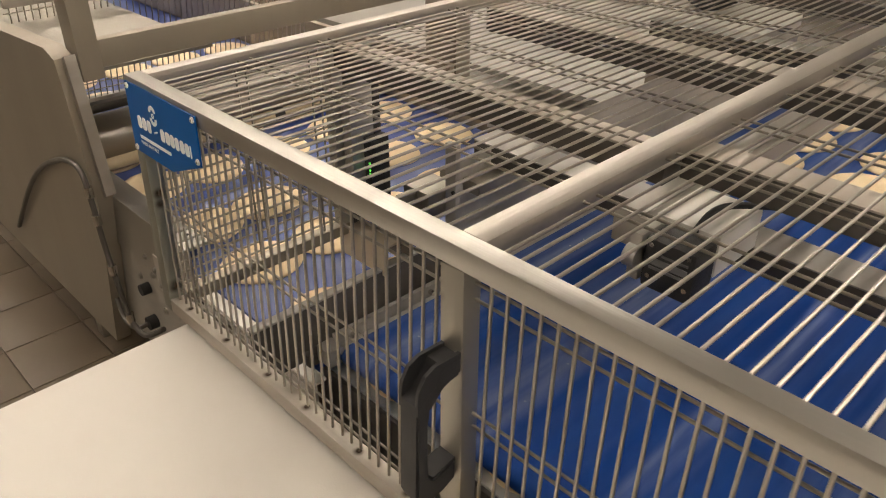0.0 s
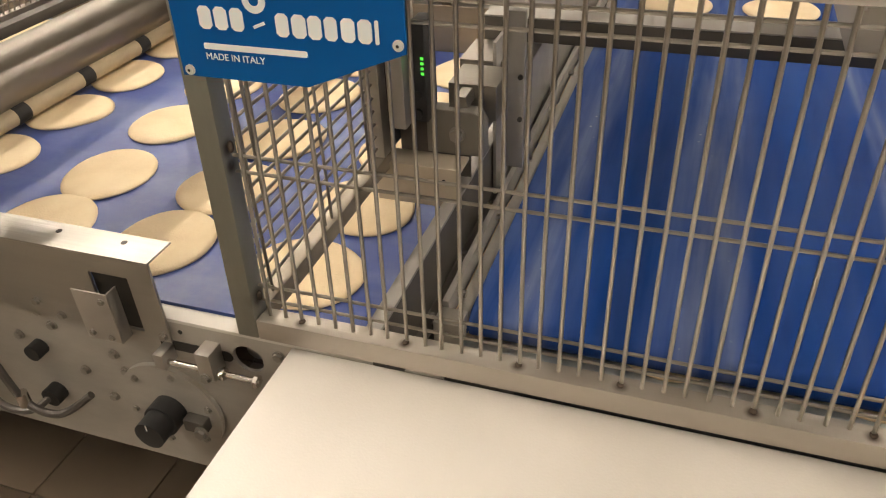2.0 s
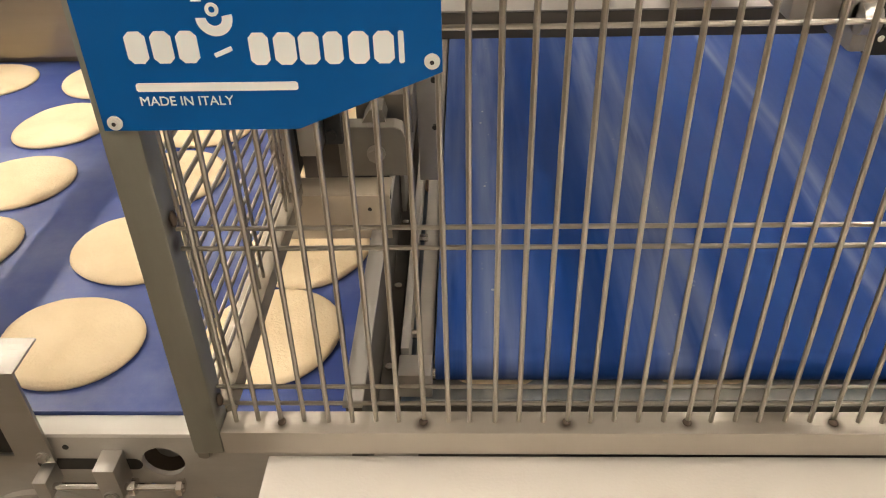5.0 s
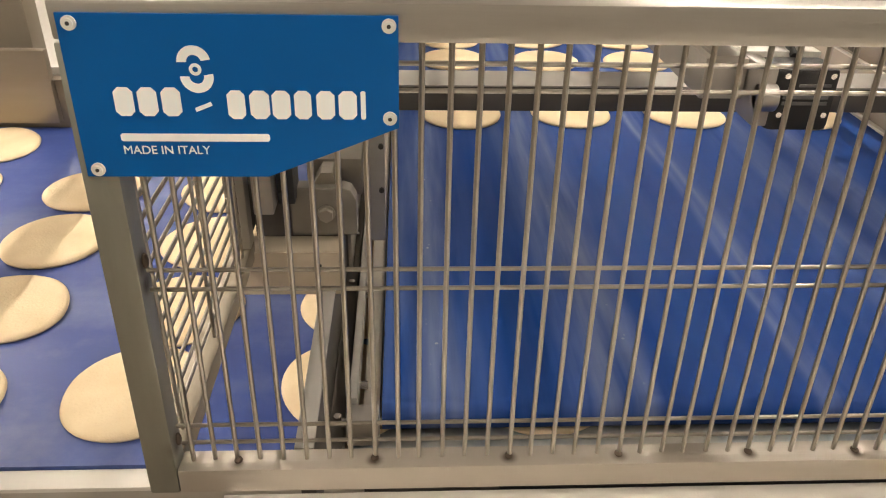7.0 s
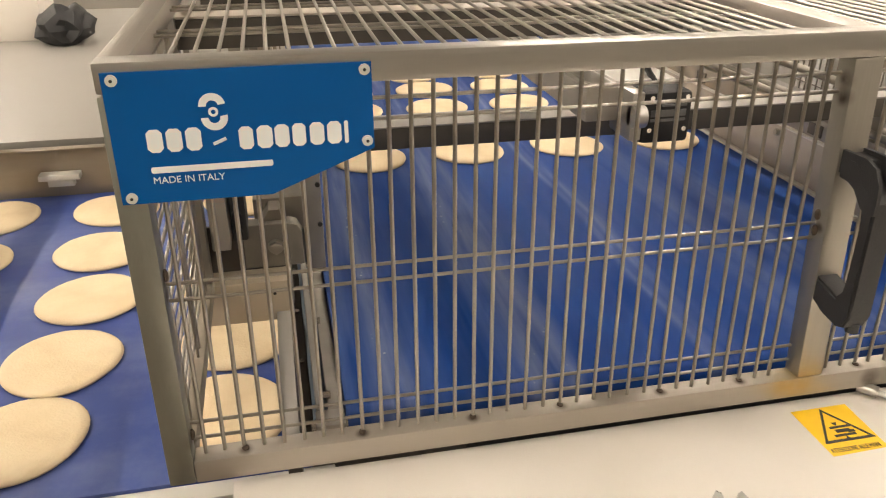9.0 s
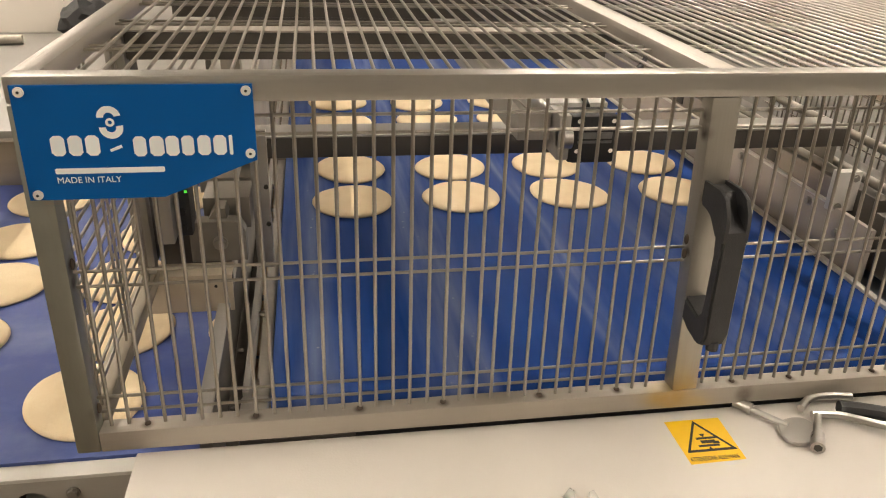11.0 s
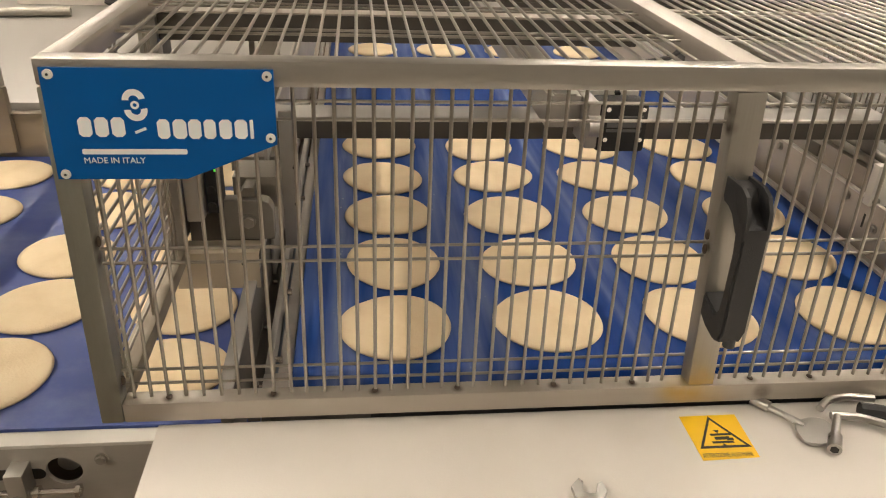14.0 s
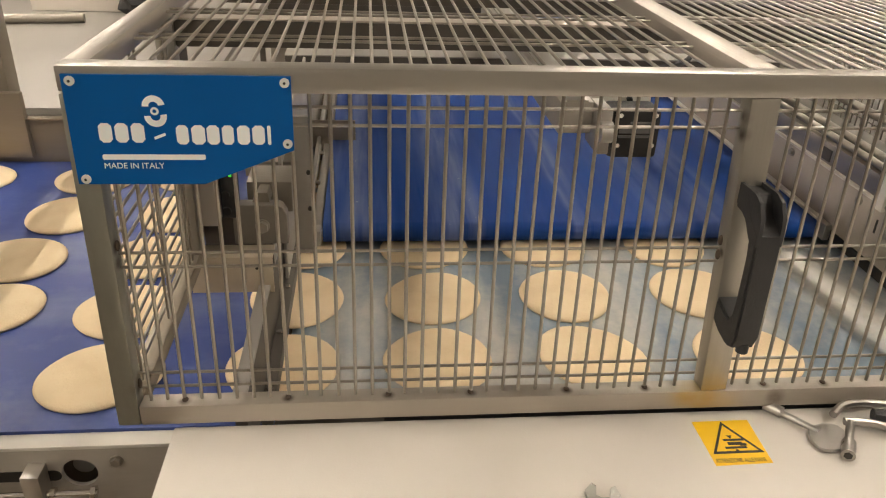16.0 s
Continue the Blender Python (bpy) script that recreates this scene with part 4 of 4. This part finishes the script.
def linear_axis():
    """The fixed axis with its stepper motor over the belt."""
    ax = thing("linear_axis", "aluminium linear axis with a black motor over the belt", "motor")
    bm = B()
    box(bm, 0.700, 0.765, 0.51, 1.62, 1.200, 1.262, 0.003)
    part("profile", bm, ALU, ax)
    bm = B()
    box(bm, 0.712, 0.753, 0.508, 1.62, 1.262, 1.266)
    part("cover_strip", bm, ALU, ax)
    mt = new("motor")
    mt.parent = ax
    tagged(mt, "square black stepper motor with grey end plates")
    bm = B()
    box(bm, 0.790, 0.884, 0.466, 0.535, 1.166, 1.260, 0.010)
    part("housing", bm, BLACK, mt)
    bm = B()
    box(bm, 0.766, 0.789, 0.462, 0.55, 1.175, 1.262, 0.004)
    rod(bm, (0.766, 0.461, 1.22), (0.789, 0.461, 1.22), 0.02, 18)
    part("end_plate", bm, ALU, mt)
    bm = B()
    box(bm, 0.805, 0.872, 0.4645, 0.466, 1.207, 1.212)
    box(bm, 0.805, 0.872, 0.4645, 0.466, 1.216, 1.228)
    box(bm, 0.825, 0.872, 0.4645, 0.466, 1.234, 1.238)
    part("type_label", bm, LABEL_GREY, mt, "pale unreadable type label")
    for x in (0.805, 0.872):
        for z in (1.192, 1.250):
            bm = B()
            rod(bm, (x, 0.467, z), (x, 0.4645, z), 0.0045, 10)
            part("screw", bm, CHROME, mt)
    bm = B()
    box(bm, 0.766, 0.884, 0.5355, 0.68, 1.19, 1.266, 0.003)
    part("gearbox", bm, PALE_STRIP, mt, "pale grey gearbox block")
    bm = B()
    tube_path(bm, [(0.84, 0.53, 1.26), (0.85, 0.60, 1.285), (0.93, 0.70, 1.275), (1.05, 0.80, 1.27), (1.15, 0.98, 1.27)], 0.006)
    part("cable", bm, RUBBER, ax)
    return ax


def fixed_frame():
    """Side plates and cross members of the machine round the belt."""
    fr = thing("machine_frame", "stainless steel machine frame with side plates and cross beams", "frame")
    bm = B()
    box(bm, 1.560, 1.572, 0.55, 3.6, 0.815, 0.9565, 0.001)
    part("side_plate", bm, SIDE_TAN, fr)
    bm = B()
    box(bm, 1.557, 1.575, 0.30, 3.6, 0.787, 0.8145, 0.001)
    part("seal", bm, RUBBER, fr, "dark seal along the plate's foot")
    bm = B()
    box(bm, 1.553, 1.574, 0.716, 3.6, 0.957, 0.963, 0.001)
    part("guide_lip", bm, PALE_STRIP, fr, "white lip under the linear guide")
    bm = B()
    box(bm, 1.562, 1.602, 0.716, 3.6, 0.9632, 1.018, 0.004)
    part("linear_guide", bm, STEEL_Y, fr, "silver linear guide rail")
    bm = B()
    rod(bm, (1.578, 0.70, 1.030), (1.578, 3.6, 1.030), 0.010, 14)
    part("guide_shaft", bm, STEEL, fr)
    for y in (0.95, 1.25, 1.55, 1.9):
        bm = B()
        box(bm, 1.558, 1.564, y, y + 0.055, 0.972, 1.004, 0.001)
        part("slot_cover", bm, DARK_BAR, fr)
    bm = B()
    box(bm, 1.550, 1.612, 0.690, 0.7155, 0.945, 1.046, 0.002)
    eb = part("end_bracket", bm, PALE_STRIP, fr, "pale end bracket with two screws")
    for x, z in ((1.566, 0.958), (1.596, 1.03)):
        bolt(eb, x, 0.690, z, 0.007)
    bm = B()
    box(bm, 1.615, 1.76, 0.62, 1.62, 0.84, 1.00, 0.004)
    box(bm, 1.60, 1.75, 0.40, 0.60, 0.84, 0.98, 0.004)
    part("drive_box", bm, PLATE_DARK, fr)
    # Guessed dark block, added to keep the bright floor from showing between the wires.
    bm = B()
    box(bm, 1.765, 2.35, 0.55, 3.4, 0.80, 0.955, 0.006)
    part("dark_filler", bm, DARK_BAR, fr, "dark block added beside the belt drive")
    for y, z in ((0.787, 0.934), (1.129, 0.935), (0.66, 0.90), (1.4, 0.935)):
        bolt(fr, 1.560, y, z, 0.009, "x")
    bm = B()
    box(bm, 1.5585, 1.5600, 0.70, 0.706, 0.885, 0.92)
    part("slot", bm, INK, fr)
    bm = B()
    box(bm, 0.153, 0.160, 0.66, 3.6, 0.78, 1.12, 0.001)
    part("side_plate", bm, PLATE, fr)
    for y, z, h in ((1.66, 1.20, 0.05), (2.3, 1.2, 0.08), (3.0, 1.25, 0.08)):
        bm = B()
        box(bm, 0.03, 1.75, y, y + 0.09, z, z + h, 0.003)
        part("cross_beam", bm, DARK_BAR, fr)
    for x in (0.06, 1.66):
        for y in (1.66, 3.0):
            bm = B()
            box(bm, x - 0.03, x + 0.03, y + 0.012, y + 0.078, 0, 1.2, 0.003)
            part("post", bm, STEEL, fr)
    bm = B()
    box(bm, 0.20, 0.75, 2.42, 2.45, 1.0, 1.30, 0.002)
    part("white_panel", bm, BOARD, fr, "white plastic cover panel")
    # rods and a chain guard beside the right plate
    bm = B()
    rod(bm, (1.64, 0.5, 1.02), (1.64, 2.4, 1.02), 0.012, 12)
    rod(bm, (1.70, 0.5, 1.08), (1.70, 2.4, 1.08), 0.012, 12)
    part("guide_rod", bm, STEEL, fr)
    bm = B()
    rod(bm, (0, 0, 0), (0, 0, 0.34), 0.0025, 6)
    w = mesh_of("inner_wire", bm, WIRE)
    for k in range(44):
        piece("wire", w, fr, pose(1.80, 0.3 + 0.026 * k, 0.98))
    bm = B()
    rod(bm, (1.80, 0.28, 0), (1.80, 1.45, 0), 0.0025, 6)
    w2 = mesh_of("inner_cross_wire", bm, WIRE)
    for z in (1.01, 1.035, 1.15, 1.175, 1.29):
        piece("wire", w2, fr, pose(0, 0, z))
    return fr


def retracting_conveyor():
    """The belt that draws back under the dough rows; it slides in y."""
    rc = thing("retracting_conveyor", "retracting conveyor with a royal blue belt and steel crossbar", "conveyor", pose(0, 0.25, 0))
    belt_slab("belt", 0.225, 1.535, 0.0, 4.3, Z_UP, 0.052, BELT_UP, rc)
    bm = B()
    box(bm, 0.198, 0.222, -0.01, 4.2, Z_UP - 0.035, Z_UP - 0.012, 0.002)
    part("side_arm", bm, PLATE, rc)
    bm = B()
    box(bm, 0.178, 0.190, 0.012, 4.2, Z_UP - 0.03, Z_UP + 0.012, 0.002)
    part("side_strip", bm, SIDE_GREY, rc, "narrow grey steel rail beside the belt")
    for y in (0.06, 0.30, 0.54, 0.78, 1.02):
        bm = B()
        rod(bm, (0.188, y, Z_UP - 0.006), (0.204, y, Z_UP - 0.006), 0.007, 8)
        part("pin", bm, CHROME, rc)
    bm = B()
    box(bm, 1.538, 1.554, 0.031, 4.2, Z_UP - 0.035, Z_UP + 0.006, 0.002)
    part("side_arm", bm, PALE_STRIP, rc, "white edge strip beside the belt")
    bm = B()
    box(bm, 0.176, 0.222, -0.03, 0.011, Z_UP - 0.04, Z_UP + 0.002, 0.003)
    part("nose_block", bm, ALU, rc)
    bm = B()
    rod(bm, (0.168, -0.005, Z_UP - 0.02), (0.226, -0.005, Z_UP - 0.02), 0.009, 12)
    part("nose_pin", bm, CHROME, rc)
    bm = B()
    box(bm, 1.537, 1.556, -0.02, 0.03, Z_UP - 0.04, Z_UP + 0.004, 0.003)
    part("nose_block", bm, ALU, rc)
    # Bar coloured as its shaded front, flange as its top under the ceiling light.
    bm = B()
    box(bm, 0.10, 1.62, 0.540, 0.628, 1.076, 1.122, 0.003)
    bar = part("crossbar", bm, DARK_BAR, rc, "broad steel crossbar over the belt, coloured dark for its shaded front")
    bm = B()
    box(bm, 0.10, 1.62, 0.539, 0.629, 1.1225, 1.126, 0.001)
    part("flange", bm, SIDE_GREY, bar, "satin top flange coloured pale for the light on it")
    for x in (0.108, 1.60):
        bm = B()
        box(bm, x - 0.004, x + 0.008, 0.55, 0.62, Z_UP + 0.02, 1.076, 0.001)
        part("crossbar_leg", bm, STEEL, rc)
    return rc




# ---- things behind the machine ----
def background():
    bm = B()
    box(bm, -3.2, -0.2, 1.75, 9.2, -0.011, -0.002)
    tagged(new("floor_far", mesh_of("floor_far", bm, PALE_FLOOR, False)), "pale grey resin floor behind the machine", "floor", kind="structure")
    t = thing("side_table", "pale steel table behind the outfeed conveyor", "table")
    bm = B()
    box(bm, -2.9, -0.35, 2.15, 5.2, 0.70, 0.73, 0.003)
    part("table_top", bm, PALE_FLOOR, t)
    for x in (-2.5, -0.45):
        for y in (2.2, 5.1):
            bm = B()
            box(bm, x - 0.02, x + 0.02, y - 0.02, y + 0.02, 0, 0.70)
            part("leg", bm, STEEL, t)
    c = thing("carton", "white cardboard carton behind the conveyor", "box", pose(-1.66, 4.08, 0.731))
    bm = B()
    box(bm, 0, 0.56, 0, 0.35, 0, 0.24, 0.004)
    part("carton_body", bm, WHITE_BOX, c)
    bm = B()
    box(bm, 0.25, 0.31, -0.001, 0.351, 0.2395, 0.2405)
    part("tape", bm, GREY_PLASTIC, c)
    p = thing("steel_tube", "grey steel tube lying behind the conveyor", "tube")
    bm = B()
    rod(bm, (-2.4, 3.6, 0.757), (-1.25, 3.75, 0.757), 0.026, 14)
    part("tube", bm, STEEL, p)
    s = thing("steel_post", "dark stainless steel post behind the outfeed belt", "post")
    bm = B()
    box(bm, -0.95, -0.775, 1.60, 1.68, 0, 1.9, 0.003)
    part("post", bm, CABINET, s)
    g = thing("black_sack", "crumpled black plastic sack on the table", "sack", pose(-0.96, 4.0, 0.731))
    bm = B()
    bmesh.ops.create_icosphere(bm, subdivisions=3, radius=0.15)
    for v in bm.verts:
        v.co *= 1 + 0.35 * noise.noise(v.co * 14) + 0.15 * noise.noise(v.co * 40)
        v.co.z = max(v.co.z * 0.8 + 0.085, 0.001)
    part("sack", bm, BLACK, g)


# ---- dough rounds ----
def dough_meshes(k):
    out = []
    for i in range(k):
        rng = random.Random(40 + i)
        ph = [rng.uniform(0, 6.28) for _ in range(4)]
        am = [rng.uniform(0.012, 0.042), rng.uniform(0.006, 0.02), rng.uniform(0.003, 0.010), 0.004]
        seg = 48
        rows = ((0.0, 0.0125), (0.55, 0.0122), (0.86, 0.0112), (0.95, 0.0092), (0.99, 0.006), (1.0, 0.0035), (0.985, 0.0))
        bm = B()
        rings = []
        for f, z in rows[1:]:
            ring = []
            for s in range(seg):
                a = 2 * math.pi * s / seg
                r = 0.108 * (1 + sum(am[q] * math.cos((q + 2) * a + ph[q]) for q in range(4)))
                zz = z + (0.0010 * noise.noise(Vector((math.cos(a) * f * 3 + i, math.sin(a) * f * 3, i))) if z > 0.004 else 0)
                ring.append(bm.verts.new((r * f * math.cos(a), r * f * 1.05 * math.sin(a), zz)))
            rings.append(ring)
        top = bm.verts.new((0, 0, rows[0][1]))
        for s in range(seg):
            bm.faces.new((top, rings[0][s], rings[0][(s + 1) % seg]))
        for a, b in zip(rings, rings[1:]):
            for s in range(seg):
                bm.faces.new((a[s], b[s], b[(s + 1) % seg], a[(s + 1) % seg]))
        bm.faces.new(rings[-1][::-1])
        out.append(mesh_of("dough_round", bm, DOUGH))
    return out


guard_cage()
name_sign()
worktop()
warning_sticker()
tools()
outfeed_conveyor()
press_roller()
side_cabinet()
deposit_conveyor()
divider_rail()
sensor_bracket()
linear_axis()
fixed_frame()
NOSE_CONVEYOR = retracting_conveyor()
background()
DOUGHS = dough_meshes(9)


def dough(label, group):
    ob = new("dough_round", random.choice(DOUGHS))
    return tagged(ob, label, "dough", group)


# ---- what moves ----
OUT_SLIDE = [(0, 0.024), (1.5, -0.086), (2.5, -0.1665), (3.5, -0.250), (5, -0.347), (7.5, -0.515), (8.5, -0.584), (9.5, -0.654), (12.5, -0.879), (14, -0.988), (16, -1.137)]
# how far each round lies off its row and column on the outfeed belt
OFF_X = {-3: (-0.043, -0.030, -0.017, -0.025, -0.025), -2: (0.007, 0.005, -0.005, -0.012, -0.010), -1: (-0.016, -0.004, -0.004, -0.021, -0.024), 0: (-0.004, 0.010, 0.004, 0.003, 0.012), 1: (-0.004, 0.016, 0.025, 0.008, 0.002), 2: (0.017, 0.029, 0.005, 0.037, 0.033), 3: (0.020, 0.012, 0.005, 0.010, 0.012)}
OFF_Y = {-3: (0.014, -0.010, -0.002, 0.004, -0.003), -2: (0.007, -0.014, 0.003, 0.006, 0.002), -1: (0.013, 0.002, -0.007, 0.006, 0.0), 0: (-0.002, 0.007, 0.006, -0.007, -0.015), 1: (0.010, 0.0, -0.006, -0.011, -0.014), 2: (0.013, 0.013, -0.008, -0.005, -0.020), 3: (0.003, -0.001, 0.0, 0.004, -0.004)}
ROW_FRONT = [(0, 1.86), (5.2, 1.82), (7.0, 1.435), (8.85, 1.435), (9.2, 1.41), (9.5, 1.335), (9.8, 1.23), (10.3, 1.125), (12.75, 1.12), (13.0, 1.03), (13.2, 0.92), (13.4, 0.80), (13.6, 0.64), (13.8, 0.475), (14.0, 0.403), (14.15, 0.391)]
NOSE = [(0, 0.25), (14.2, 0.25), (14.3, 0.38), (14.4, 0.53), (14.5, 0.76), (14.6, 0.93), (14.7, 1.19), (14.8, 1.37), (15.0, 1.47), (15.25, 1.49), (15.4, 1.40), (15.5, 1.29), (15.6, 1.19), (15.8, 0.99), (16, 0.875)]
DROP = [14.36, 14.48, 14.6, 14.72, 14.96]
SHIFT = [(15.3, 0.0), (15.4, -0.024), (15.5, -0.046), (15.6, -0.079), (15.7, -0.122), (15.8, -0.166), (15.9, -0.208), (16, -0.244)]


def motions():
    walk(NOSE_CONVEYOR, [(t, pose(0, y, 0)) for t, y in NOSE])
    rng = random.Random(5)
    # rounds carried off on the outfeed belt, five in a column
    for c in range(-7, 4):
        for r in range(5):
            ob = dough("pale round flat dough disc lying on the outfeed belt", "dough rounds on the outfeed belt")
            dx = OFF_X.get(c, (-0.02, -0.01, 0.0, -0.015, 0.01))[r]
            dy, a = OFF_Y.get(c, (0.004, -0.005, 0.003, 0.0, -0.006))[r], rng.uniform(0, 360)
            y = (0.368, 0.605, 0.856, 1.105, 1.372)[r] + dy
            walk(ob, [(t, pose(0.315 * c + s + dx, y, Z_OUT + 0.001, 0, 0, a)) for t, s in OUT_SLIDE])
    # rounds that ride the retracting belt and are laid down row by row
    for c in range(4):
        for r in range(5):
            ob = dough("pale round flat dough disc laid row by row from the belt", "dough rounds on the retracting belt")
            x, a = (0.415, 0.725, 1.040, 1.362)[c] + rng.uniform(-0.006, 0.006), rng.uniform(0, 360)
            y = 0.25 * r + rng.uniform(-0.006, 0.006)
            end = ROW_FRONT[-1][1] + y
            flat = Euler((0, 0, radians(a))).to_matrix().to_4x4()
            rows = [(t, Matrix.Translation((x, f + y, Z_UP + 0.001)) @ flat) for t, f in ROW_FRONT]
            d = DROP[r]
            rows += [(d - 0.07, Matrix.Translation((x, end, Z_UP + 0.001)) @ flat)]
            rows += [(d, Matrix.Translation((x, end, Z_UP - 0.022)) @ pose(0, 0, 0, 22) @ flat)]
            rows += [(d + (0.07 if r < 4 else 0.13), Matrix.Translation((x, end, Z_OUT + 0.002)) @ flat)]
            rows += [(t, Matrix.Translation((x + s, end, Z_OUT + 0.002)) @ flat) for t, s in SHIFT]
            walk(ob, rows)
    # the next batch far back on the belt
    for c in range(4):
        for r in range(3):
            ob = dough("pale round flat dough disc waiting far back on the belt", "dough rounds on the retracting belt")
            x, a = (0.415, 0.725, 1.040, 1.362)[c], rng.uniform(0, 360)
            walk(ob, [(t, pose(x, f + 2.25 + 0.25 * r, Z_UP + 0.001, 0, 0, a)) for t, f in ROW_FRONT] + [(16, pose(x, ROW_FRONT[-1][1] + 2.25 + 0.25 * r, Z_UP + 0.001, 0, 0, a))])


motions()
